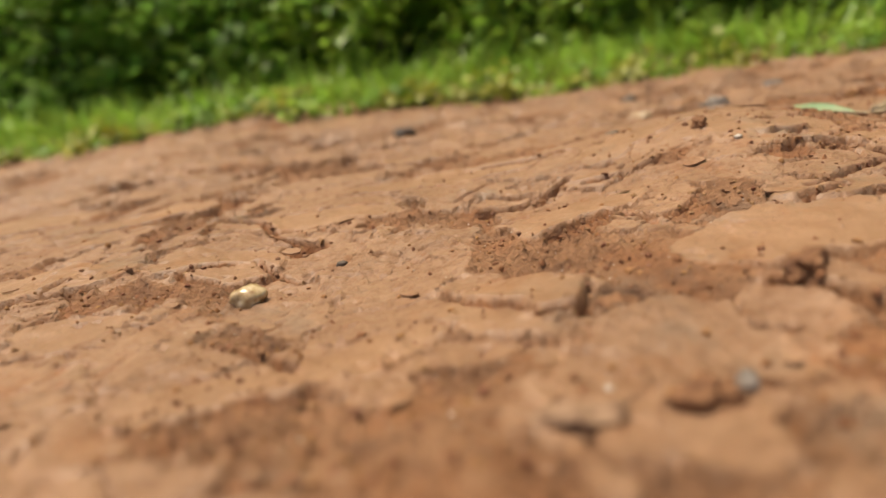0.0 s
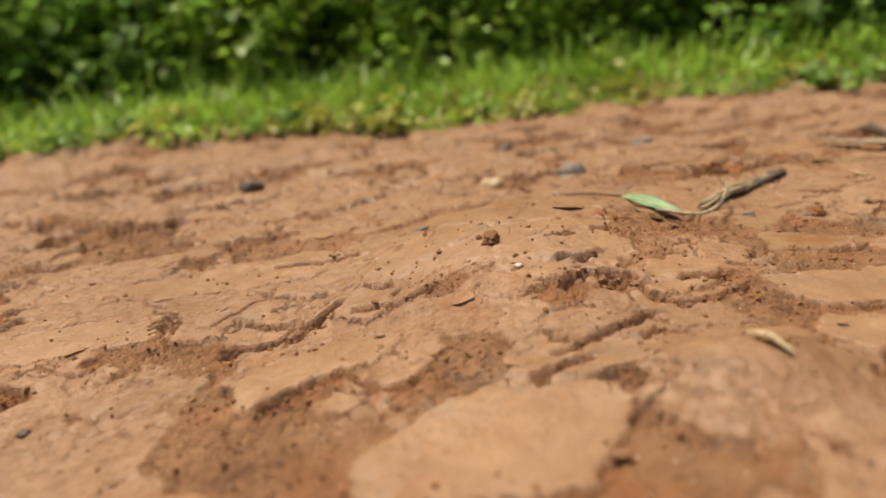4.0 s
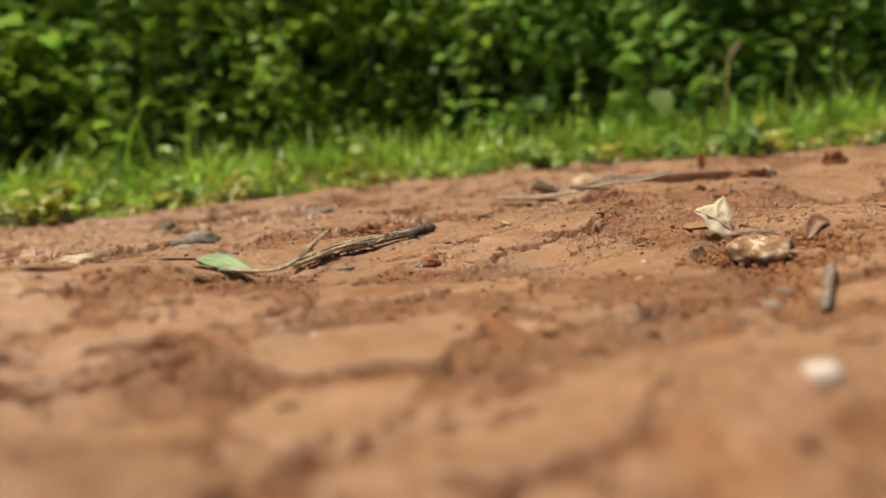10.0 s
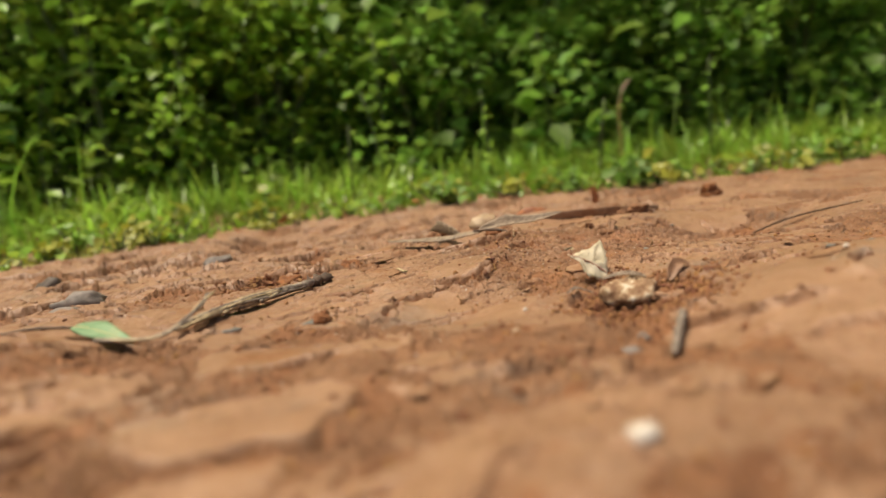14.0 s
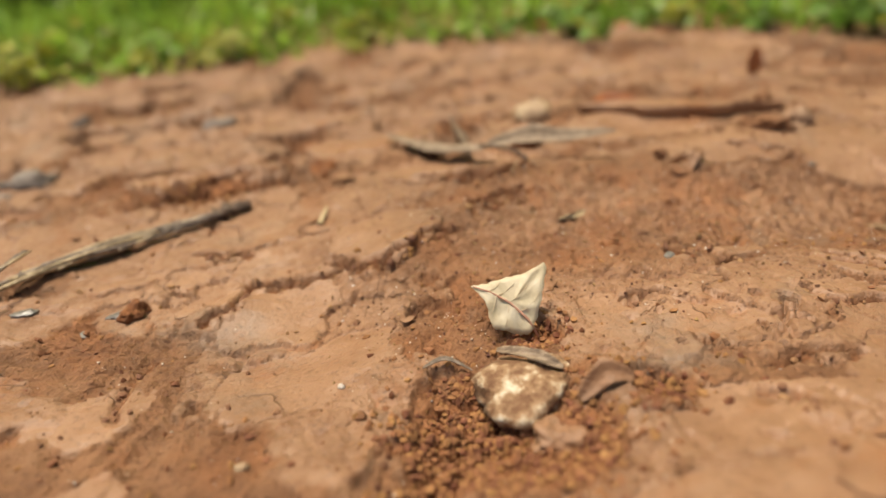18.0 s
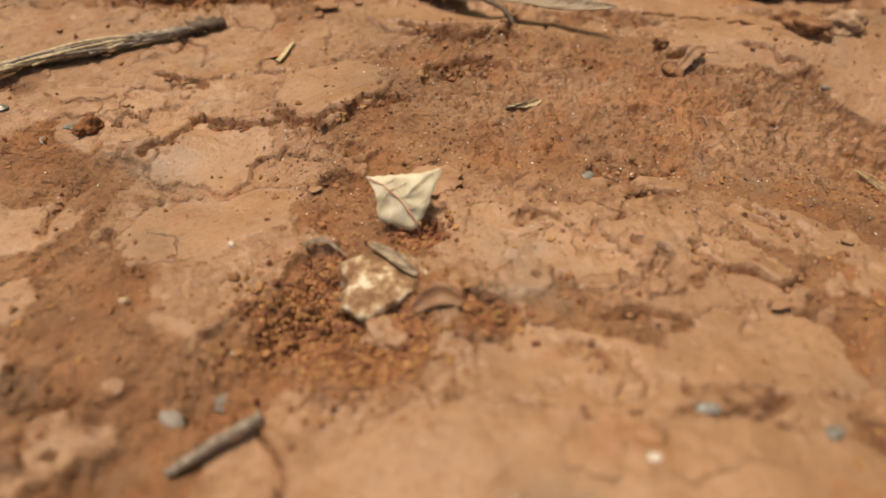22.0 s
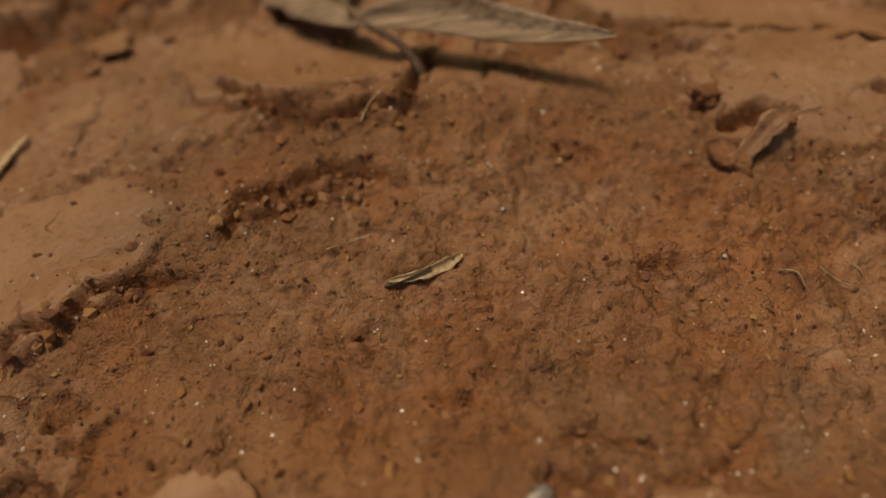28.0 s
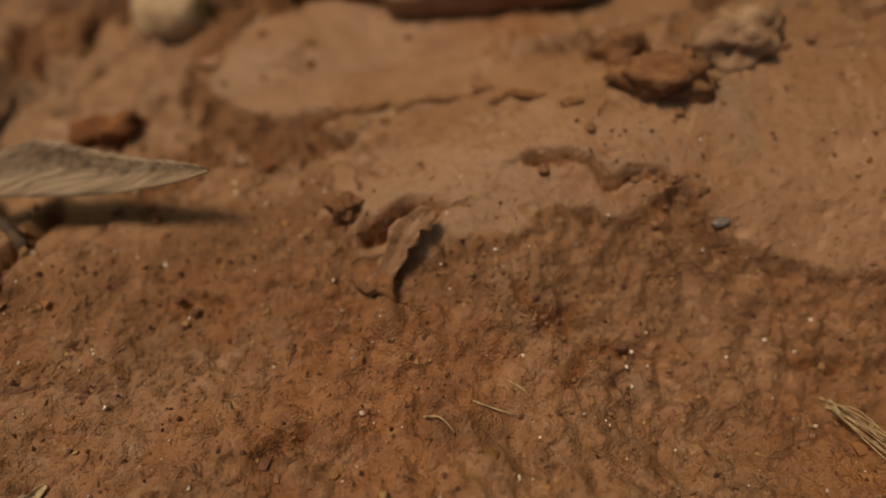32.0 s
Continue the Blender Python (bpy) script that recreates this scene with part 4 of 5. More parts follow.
PEBBLES = [
    ("quartz_pebble", 22, 174, 4.0, 3.0, 2.8, 10, QUARTZ, "yellowish translucent quartz pebble on the clay"),
    ("pale_pebble", 76.5, 106.5, 4.6, 2.2, 1.6, -6, STONE_TAN, "long pale tan pebble lying on the clay"),
    ("grey_pebble", 100, 112, 1.5, 2.0, 1.6, -20, STONE_GREY, "small grey stone chip beside a clod"),
    ("dark_pebble", 42, 187, 1.5, 1.3, 1.2, 0, STONE_DARK, "small dark brown grain of stone on the clay"),
    ("dark_pebble", 202, 408, 6.0, 4.5, 4.0, 0, STONE_DARK, "small dark grey stone on the far clay"),
    ("grey_pebble", 212, 326, 7.5, 4.5, 4.0, 10, STONE_GREY, "smooth grey stone beside a hollow in the clay"),
    ("pale_pebble", 175, 326, 6.0, 3.6, 3.2, 8, STONE_PALE, "pale tan stone chip on the clay"),
    ("grey_pebble", 63, 370, 5.5, 4.0, 3.4, 0, STONE_DARK, "small dark grey stone on the clay"),
    ("white_pebble", 264, 138, 2.4, 1.7, 1.2, 10, STONE_WHITE, "small bright white pebble on the clay"),
    ("white_grain", 302.5, 204, 0.55, 0.55, 0.5, 0, STONE_WHITE, "tiny round white grain on the clay"),
    ("dark_grain", 305, 196, 0.9, 0.9, 0.8, 0, CLOD_RED, "tiny round brown grain on the clay"),
    ("pink_grain", 288, 190, 1.0, 0.7, 0.6, 0, STONE_PALE, "tiny pinkish pebble on the clay"),
    ("brown_grain", 308, 173, 1.4, 1.3, 1.1, 0, STONE_GREY, "small rounded brown pebble on the clay"),
    ("yellow_pebble", 376, 317, 6.5, 4.6, 4.5, 0, STONE_PALE, "pale yellow stone behind the withered leaf"),
    ("tan_pebble", 449, 281, 5.6, 4.2, 3.2, 25, STONE_TAN, "flat tan stone lying on the clay"),
    ("grey_pebble", 266, 366, 7.0, 3.2, 3.0, 20, STONE_GREY, "long grey stone on the far clay"),
    ("grey_pebble", 207, 316, 5.5, 5.0, 3.6, 0, STONE_GREY, "grey stone half sunk in the clay"),
    ("white_grain", 82, 113, 0.5, 0.5, 0.4, 0, STONE_WHITE, "tiny white grain on the clay"),
    ("white_grain", 369, 161, 0.9, 0.7, 0.5, 0, STONE_WHITE, "tiny white grain on the clay"),
    ("white_grain", 153, 206, 1.0, 0.8, 0.7, 0, STONE_WHITE, "tiny white grain on the clay"),
]
for k, (name, x, y, sx, sy, sz, turn, mat, label) in enumerate(PEBBLES):
    pebble(name, x, y, sx, sy, sz, turn, mat, 11 + k, label, jag={STONE_TAN: 0.55, QUARTZ: 0.28}.get(mat, 0.42))

CLODS = [
    (92, 108.5, 3.6, 2.8, 2.2, CLOD_RED), (92, 137, 3.8, 2.8, 2.4, CLOD_RED), (124, 136, 4.0, 2.8, 2.2, CLOD_RED), (176, 192, 3.6, 2.4, 1.4, CLOD_RED),
    (276, 299, 8.0, 4.0, 4.0, CLOD_RUST), (303, 310, 6.0, 4.0, 4.2, CLOD_RUST), (357, 323, 7.0, 3.6, 3.2, CLOD_RED), (399, 262, 2.6, 2.0, 1.8, CLOD_RED),
    (397, 271, 2.0, 1.6, 1.5, CLOD_RED), (437, 276, 5.0, 3.2, 3.0, CLOD_RED), (436, 285, 3.2, 2.4, 3.0, CLOD_RED), (367, 296, 4.5, 2.4, 2.2, CLOD_RUST),
    (525, 297, 7.0, 5.0, 5.0, CLOD_RUST), (460, 310, 4.0, 3.0, 3.0, CLOD_RED), (150, 222, 3.0, 2.2, 2.0, CLOD_RED), (263, 238, 3.0, 2.0, 1.8, CLOD_RUST),
]
for k, (x, y, sx, sy, sz, mat) in enumerate(CLODS):
    rusty = mat is CLOD_RUST
    pebble("soil_clod", x, y, sx, sy, sz, 17 * k, mat, 60 + k, "crumbly rust-red clod of soil on the clay" if rusty else "crumbly reddish brown clod of soil on the clay", "clod", 0.36, 0.62)
pebble("clay_lump", 332.3, 184.8, 3.7, 3.3, 1.7, 0, FLAKE_MAT, 71, "rounded pale lump of dry clay beside the stone", "clay lump", 0.3, 0.55)
BEADS = [(397, 287), (400, 287.5), (403, 286.6), (407, 285.5), (410, 285.4), (413, 284.6), (417, 284.2), (419, 281), (422, 279.5), (426, 276.5)]
for k, (x, y) in enumerate(BEADS):
    pebble("soil_crumb", x, y, 1.2 + 0.4 * (k % 3), 0.5, 0.3, 14 * (k % 4) - 20, CLOD_RED, 90 + k, "small brown soil crumb in a row on the clay", "crumb", 0.3, 0.7, "row of crumbs")


# ---- leaves, straw and twigs ----
def striped(name, stops, across, roughness=0.6, through=0.0, relief=0.5, depth=0.0003, stretch=(1, 1, 1)):
    """A fibrous surface: fine lengthwise streaks."""
    m, n, l, bsdf = material(name)
    coords = n.new("ShaderNodeTexCoord")
    map_ = n.new("ShaderNodeMapping")
    map_.inputs["Scale"].default_value = stretch
    l.new(coords.outputs["Object"], map_.inputs["Vector"])
    t = texnoise(n, l, across, 5, 0.65, map_.outputs[0])
    colour = ramp(n, l, t.outputs["Fac"], stops).outputs[0]
    l.new(colour, bsdf.inputs["Base Color"])
    bsdf.inputs["Roughness"].default_value = roughness
    bump(n, l, bsdf, t.outputs["Fac"], relief, depth)
    if through:
        glow = n.new("ShaderNodeBsdfTranslucent")
        l.new(colour, glow.inputs["Color"])
        mix = n.new("ShaderNodeMixShader")
        mix.inputs[0].default_value = through
        l.new(bsdf.outputs[0], mix.inputs[1])
        l.new(glow.outputs[0], mix.inputs[2])
        l.new(mix.outputs[0], n["Material Output"].inputs["Surface"])
    return m


STRAW = striped("dry_straw", [(0.3, (0.16, 0.1, 0.05)), (0.5, (0.4, 0.29, 0.16)), (0.75, (0.62, 0.5, 0.32))], 900, 0.6, stretch=(1, 1, 1))
BARK = striped("grey_bark", [(0.3, (0.07, 0.05, 0.035)), (0.55, (0.2, 0.15, 0.11)), (0.75, (0.36, 0.3, 0.24))], 700, 0.75)
BARK_DARK = striped("dark_bark", [(0.3, (0.035, 0.02, 0.013)), (0.7, (0.13, 0.08, 0.05))], 700, 0.8)
DRY_LEAF = striped("withered_leaf", [(0.3, (0.065, 0.042, 0.025)), (0.48, (0.22, 0.15, 0.095)), (0.7, (0.41, 0.31, 0.21))], 1300, 0.65, 0.12, stretch=(0.07, 1, 1))
GREEN_LEAF = plain("fading_green_leaf", [(0.35, (0.15, 0.27, 0.13)), (0.6, (0.26, 0.38, 0.21)), (0.75, (0.42, 0.38, 0.2))], 160, 0.45, 0.2, 0.0002, "object", through=0.2)
CUT_LEAF = plain("cream_leaf", [(0.3, (0.52, 0.43, 0.27)), (0.5, (0.68, 0.58, 0.4)), (0.72, (0.78, 0.7, 0.55))], 240, 0.5, 0.35, 0.0003, "object", through=0.3)
RIB = plain("red_midrib", [(0.3, (0.36, 0.16, 0.1)), (0.7, (0.54, 0.3, 0.21))], 500, 0.5, 0.2, 0.0002)
VEIN = plain("yellow_vein", [(0.3, (0.44, 0.36, 0.16)), (0.7, (0.56, 0.46, 0.24))], 500, 0.5, 0.0)
LEAF_VEIN = plain("pale_vein", [(0.3, (0.5, 0.38, 0.23)), (0.7, (0.62, 0.5, 0.33))], 500, 0.5, 0.0)
RUST_LEAF = striped("rusty_leaf", [(0.3, (0.16, 0.04, 0.012)), (0.7, (0.45, 0.15, 0.04))], 400, 0.6, 0.25, stretch=(0.2, 1, 1))
CHIP_GREY = plain("grey_flake", [(0.3, (0.09, 0.078, 0.066)), (0.7, (0.22, 0.195, 0.17))], 400, 0.35, 0.3, 0.0003)


def mm(x, y, lift=0.0):
    """A place on the ground in metres, from mm, lifted by mm."""
    return Vector((x * 1e-3, y * 1e-3, height(x * 1e-3, y * 1e-3) + lift * 1e-3))


def spline(points, steps):
    """A smooth line through points."""
    out = []
    pts = [points[0]] + list(points) + [points[-1]]
    for a, b, c, d in zip(pts, pts[1:], pts[2:], pts[3:]):
        for k in range(steps):
            t = k / steps
            out.append(0.5 * ((2 * b) + (c - a) * t + (2 * a - 5 * b + 4 * c - d) * t * t + (3 * b - a - 3 * c + d) * t**3))
    return out + [points[-1]]


def blade_mesh(name, line, widths, up, mat, fold=0.0, thick=0.0003, seed=0, ragged=0.0, cols=6):
    """A leaf's blade along a line, folded along its middle, with two faces and an edge between them."""
    r = random.Random(seed)
    verts, faces = [], []
    n = len(line)
    for side in (1, -1):
        for k, p in enumerate(line):
            way = (line[min(k + 1, n - 1)] - line[max(k - 1, 0)]).normalized()
            across = way.cross(Vector(up)).normalized()
            high = across.cross(way)
            for c in range(cols + 1):
                s = 2 * c / cols - 1
                w = widths(k / (n - 1)) * 1e-3
                rough = 1 + (ragged * (noise.noise(Vector((k * 0.7, s * 9, seed))) if abs(s) == 1 else 0))
                verts.append(p + across * s * w * rough * math.cos(fold * abs(s)) + high * (abs(s) * w * math.sin(fold) + side * thick * 0.5 + 0.12 * w * noise.noise(Vector((k * 0.35, s * 2, seed + 4)))))
    m = cols + 1
    for k in range(n - 1):
        for c in range(cols):
            a = k * m + c
            faces.append((a, a + 1, a + m + 1, a + m))
            b = n * m + a
            faces.append((b, b + m, b + m + 1, b + 1))
    for k in range(n - 1):
        for c in (0, cols):
            a, b = k * m + c, n * m + k * m + c
            faces.append((a, a + m, b + m, b) if c == 0 else (a + m, a, b, b + m))
    return mesh_of(name, verts, faces, mat)


def lanceolate(half, peak=0.45, base=0.05):
    return lambda t: half * max(0.06, (t / peak) ** 0.6 if t < peak else ((1 - t) / (1 - peak)) ** 0.75) + base


def tube(name, points, radius, mat, parent=None, sides=7, seed=0, wob=0.15, ends=(0.8, 0.5), label=""):
    line = spline(points, 5)
    n = len(line) - 1
    radii = [radius * 1e-3 * (ends[0] + (ends[1] - ends[0]) * k / n if ends else 1) for k in range(n + 1)]
    me = stalk_mesh(name, line, radii, mat, sides, seed, wob)
    return part(name, me, parent, label)


# the withered leaf: two long blades from one stalk
dead = tagged(new("withered_leaf"), "withered grey-brown long leaf, folded, lying on a clay flake", "leaf")
line = spline([mm(350, 285, 5.5), mm(362, 284, 6.5), mm(374, 279, 7), mm(385, 274, 8)], 6)
part("blade", blade_mesh("blade", line, lanceolate(3.9, 0.4), (0, -0.6, 1), DRY_LEAF, 0.5, seed=2, ragged=0.15), dead)
line = spline([mm(353, 285, 5.5), mm(343, 293, 5), mm(334, 304, 5), mm(325, 317, 3)], 6)
part("blade", blade_mesh("blade", line, lanceolate(4.6, 0.5, 0.3), (0.3, -0.2, 1), DRY_LEAF, -0.35, seed=5, ragged=0.35), dead, "paler curled blade with ragged edge")
line = spline([mm(346, 292, 4), mm(345, 303, 5), mm(347, 317, 6)], 6)
part("blade", blade_mesh("blade", line, lanceolate(4.4, 0.6, 0.3), (0.9, -0.1, 0.6), DRY_LEAF, 0.6, seed=8, ragged=0.4), dead, "short torn blade standing on edge")
tube("stalk", [mm(360, 276, 0.3), mm(357, 280, 3.0), mm(351, 285, 5.4), mm(349, 288, 5.6)], 0.8, BARK_DARK, dead)

# the green leaf and the dry stalk beside it
green = tagged(new("green_leaf"), "small fading green oval leaf lying on the clay", "leaf")
def spot(x, y, z):
    return Vector((x * 1e-3, y * 1e-3, z * 1e-3))


line = spline([spot(209, 267, 3.6), spot(212, 260, 3.9), spot(216, 251, 3.0), spot(220, 243.8, 1.5)], 6)
part("blade", blade_mesh("blade", line, lanceolate(3.3, 0.45), (-0.15, -0.2, 1), GREEN_LEAF, 0.18, seed=3), green)
tube("midrib", [p + Vector((0, 0, 0.0002)) for p in line[::6]], 0.2, VEIN, green)
stalk = tagged(new("dry_stalk"), "curved dry fibrous stalk beside the green leaf", "stalk")
r2 = random.Random(5)
for k in range(5):
    j = [r2.uniform(-0.6, 0.6) for _ in range(8)]
    tube("fibre", [spot(213 + j[0], 249 + j[1], 3.0), spot(219.5 + j[2], 243.4 + j[3], 2.4), spot(225 + j[4], 241.5 + j[5], 2.3), spot(230 + j[6], 242 + j[7], 4.0), spot(236 + j[1], 246.5 + j[0], 6.8), spot(240 + 2 * j[0], 254 + 2 * j[1], 7.8)], 0.5, STRAW if k % 2 else BARK, stalk, 5, k)
twig = tagged(new("split_twig"), "split dry twig with pale torn fibres and a dark end", "twig")


def twig_at(x, across=0.0, up=0.0):
    """A place along the split twig, which sinks from its torn end to its knot."""
    y = 257 + (x - 238) * 0.51
    return spot(x, y + across, 1e3 * float(bed(np.array([x * 1e-3]), np.array([y * 1e-3]))[0][0]) + 2.9 - (x - 238) * 0.02 + up)


tube("core", [twig_at(x) for x in (240, 249, 258, 268, 278)], 1.2, BARK, twig, 9, 3, 0.35, (0.7, 1.0))
for k in range(38):
    j = [r2.uniform(-1.6, 1.6) for _ in range(8)]
    start, end = r2.uniform(230, 258), r2.uniform(258, 278)
    half = (start + end) / 2
    tube("fibre", [twig_at(start, j[1] * 1.9, -abs(j[0])), twig_at(half, j[3] * 1.3, j[2] * 0.7), twig_at(end, j[5] * 0.8, j[6] * 0.6)], 0.4 + 0.45 * abs(j[7]) / 1.6, BARK if k % 2 == 0 else STRAW, twig, 5, 20 + k, 0.3)
tube("knot", [twig_at(275), twig_at(279, 0.3, 0.2), twig_at(283.5, 0, -0.2)], 2.6, BARK_DARK, twig, 9, 9, 0.6, (0.8, 0.35), "dark knotted end")
thin = tagged(new("thin_twig"), "thin dark twig lying across the clay", "twig")
tube("stem", [mm(181, 292, 0.6), mm(190, 285, 0.8), mm(200, 277, 0.8), mm(209, 268, 0.8)], 0.7, BARK_DARK, thin, 6, 2)

# the pale stone in its hollow, with scraps of leaf on it
pebble("blotched_stone", 331.5, 195.5, 8.4, 6.8, 4.0, 28, plain("blotched_stone", [(0.4, (0.16, 0.075, 0.034)), (0.52, (0.3, 0.175, 0.09)), (0.6, (0.5, 0.38, 0.25)), (0.72, (0.72, 0.65, 0.53))], 380, 0.8, 1.0, 0.0016), 7, "white and ochre blotched stone set in loose soil", "stone", 0.5, 0.48)
scrap = tagged(new("leaf_scrap"), "curled grey-brown scrap of leaf lying on the stone", "leaf scrap")
top = height(0.3325, 0.196) + 0.0027
line = spline([Vector((0.3285, 0.202, top + 0.0008)), Vector((0.3325, 0.1987, top + 0.0016)), Vector((0.3372, 0.195, top + 0.0006))], 6)
part("blade", blade_mesh("blade", line, lanceolate(1.0, 0.7, 0.3), (0, -0.4, 1), DRY_LEAF, 0.5, 0.0003, 4, 0.4), scrap)
scrap = tagged(new("leaf_scrap"), "thin curled scrap of straw on the loose soil", "leaf scrap")
part("blade", blade_mesh("blade", spline([mm(316, 203, 0.8), mm(320, 203.5, 1.3), mm(324, 201.5, 1.0)], 5), lanceolate(0.4), (0, -0.3, 1), BARK, 0.3, 0.0002, 6), scrap)
scrap = tagged(new("clay_curl"), "thin upturned curl of dry clay beside the stone", "clay curl")
part("blade", blade_mesh("blade", spline([mm(337, 188, 0.6), mm(341, 188.6, 1.6), mm(345, 187.6, 1.0)], 5), lanceolate(1.6, 0.5, 0.5), (0, -0.9, 1), FLAKE_MAT, 0.4, 0.0006, 6, 0.4), scrap)

upturned = tagged(new("clay_curl"), "upturned broken plate of reddish clay over a hollow", "clay curl")
part("blade", blade_mesh("blade", spline([mm(398, 260.5, 0.4), mm(401, 262.5, 1.5), mm(404, 264.5, 2.2), mm(407, 266, 2.2)], 5), lanceolate(1.2, 0.7, 0.4), (0.2, -0.5, 1), FLAKE_MAT, 0.25, 0.0009, 21, 0.9, 8), upturned)

# the cut piece of leaf that was being carried
cut = tagged(new("cut_leaf_piece"), "pale cream-green cut piece of leaf with red midrib", "leaf piece")
OUTLINE = [(-6, 3.5), (-3.2, 4.0), (0, 4.6), (3.4, 5.2), (6.6, 6.2), (5.6, 2.4), (4.6, -1.4), (3.2, -4.4), (1.4, -4.8), (-1, -4), (-3.2, -3.2), (-3.9, 0.4), (-5, 2.3)]
fine = spline([Vector((x, y, 0)) for x, y in OUTLINE + OUTLINE[:1]], 4)[:-1]
mid = Vector((0.6, 0.4, 0))
verts, faces, n = [], [], len(fine)


def warped(p):
    return Vector((p.x, p.y, 0.03 * p.x**2 - 0.03 * p.y**2 + 0.02 * p.x * p.y + 0.8 * noise.noise(p * 0.35) + 0.45 * noise.noise(p * 0.9 + Vector((3, 1, 0))))) * 1e-3


for side in (0.0, -0.00022):
    for s in (1.0, 0.8, 0.55, 0.3):
        for k, p in enumerate(fine):
            q = mid.lerp(p * (1 + (0.025 * math.sin(k * 2.6) if s == 1.0 else 0)), s)
            verts.append(warped(q) + Vector((0, 0, side)))
    verts.append(warped(mid) + Vector((0, 0, side)))
for f in (0, 1):
    o = f * (4 * n + 1)
    for s in range(3):
        faces += [(o + s * n + k, o + s * n + (k + 1) % n, o + (s + 1) * n + (k + 1) % n, o + (s + 1) * n + k)[:: 1 if f == 0 else -1] for k in range(n)]
    faces += [(o + 3 * n + k, o + 3 * n + (k + 1) % n, o + 4 * n)[:: 1 if f == 0 else -1] for k in range(n)]
faces += [(k, 4 * n + 1 + k, 4 * n + 1 + (k + 1) % n, (k + 1) % n) for k in range(n)]
part("blade", mesh_of("blade", verts, faces, CUT_LEAF), cut)
lift = Vector((0, 0, 0.0001))
part("midrib", stalk_mesh("midrib", [warped(Vector(p)) + lift for p in ((-5.7, 3.4, 0), (-3, 2.4, 0), (0, 0.4, 0), (2.6, -2.4, 0), (4.2, -5.4, 0))], [0.00012, 0.00016, 0.0002, 0.00025, 0.0002], RIB, 6), cut, "reddish midrib")
for k, (x0, y0, x1, y1) in enumerate([(-3.6, 2.6, -1, 4.1), (-1.8, 1.7, 2.4, 4.8), (0, 0.4, 4.8, 4.6), (1.6, -1.2, 5.0, 1.6), (-2, 1.8, -3.4, -1.4), (0, 0.4, -1.2, -3.4)]):
    part("vein", stalk_mesh("vein", [warped(Vector((x0 + (x1 - x0) * t, y0 + (y1 - y0) * t - 0.5 * math.sin(3.1 * t), 0))) + lift * 0.5 for t in (0, 0.3, 0.65, 1)], [0.00008, 0.00007, 0.00006, 0.00004], LEAF_VEIN, 5), cut)
cut.matrix_basis = Matrix.Translation(mm(333.5, 210.5, 5.0)) @ Euler((radians(48), radians(4), radians(-4))).to_matrix().to_4x4() @ Matrix.Scale(1.1, 4)

# smaller scraps
twig = tagged(new("grey_twig"), "short weathered grey twig lying on the clay", "twig")
first, last = mm(303, 162.2, 1.0), mm(315.7, 169.1, 1.0)
tube("stem", [first.lerp(last, s) + Vector((0, 0, h)) for s, h in ((0, 0), (0.3, 0.0004), (0.65, 0.0003), (1, 0))], 1.05, BARK, twig, 9, 4, 0.22, (0.7, 0.95))
pebble("pale_chip", 300, 171, 3.4, 1.2, 0.8, -20, STONE_GREY, 77, "long pale grey chip lying on the clay", "chip", 0.2)
splinter = tagged(new("straw_splinter"), "pale flat splinter of straw on the clay", "straw")
part("blade", blade_mesh("blade", [mm(301.2, 260.5, 0.5), mm(301.9, 264, 0.7), mm(302.6, 267, 0.7), mm(303.3, 270.5, 0.6)], lambda t: 0.6 - 0.3 * t * t, (0, 0, 1), STRAW, 0.15, 0.0004, 3), splinter)
curl = tagged(new("curled_chip"), "pale curled scrap of bark lying on the clay", "scrap")
part("blade", blade_mesh("blade", spline([mm(356.3, 244.6, 0.5), mm(359.5, 245.6, 1.1), mm(362.5, 247.2, 1.0), mm(364.6, 248.6, 0.8)], 5), lanceolate(0.75, 0.7, 0.15), (0.3, -0.8, 1), STRAW, 0.5, 0.0002, 9, 0.7), curl)
part("blade", blade_mesh("blade", spline([mm(355.8, 244, 0.4), mm(358.6, 245.2, 0.8), mm(361, 246.4, 1.0)], 5), lanceolate(0.5, 0.5, 0.1), (-0.2, 0.6, 1), BARK_DARK, 0.4, 0.0002, 10, 0.5), curl, "dark curled underside")
chip = tagged(new("pale_splinter"), "pale straw splinter lying on the clay", "straw")
part("blade", blade_mesh("blade", spline([mm(183, 159.5, 1.0), mm(185, 156.5, 1.4), mm(187, 152.5, 1.0)], 5), lanceolate(0.8, 0.5, 0.2), (0.2, -0.2, 1), STRAW, 0.2, 0.0004, 11, 0.3), chip)
for k, (x, y, size, turn) in enumerate([(260, 238, 2.6, 20), (254, 234, 1.8, -30), (241, 242, 2.4, 10), (134, 252, 2.6, 0), (371, 221.5, 1.5, 40), (437, 259, 0.9, 0), (379, 169, 1.6, 0), (396, 166, 1.6, 30)]):
    pebble("grey_flake", x, y, size, size * 0.55, 0.4, turn, CHIP_GREY, 120 + k, "thin bluish grey stone flake on the clay", "stone flake", 0.2, 0.5)
sliver = tagged(new("dry_grass"), "thin dark dry grass blade lying on the clay", "grass blade")
part("blade", blade_mesh("blade", spline([mm(466, 240, 1.2), mm(474, 226, 2.5), mm(486, 204, 1.6)], 6), lanceolate(0.9, 0.4, 0.2), (0.3, 0, 1), BARK_DARK, 0.4, 0.0003, 3), sliver)
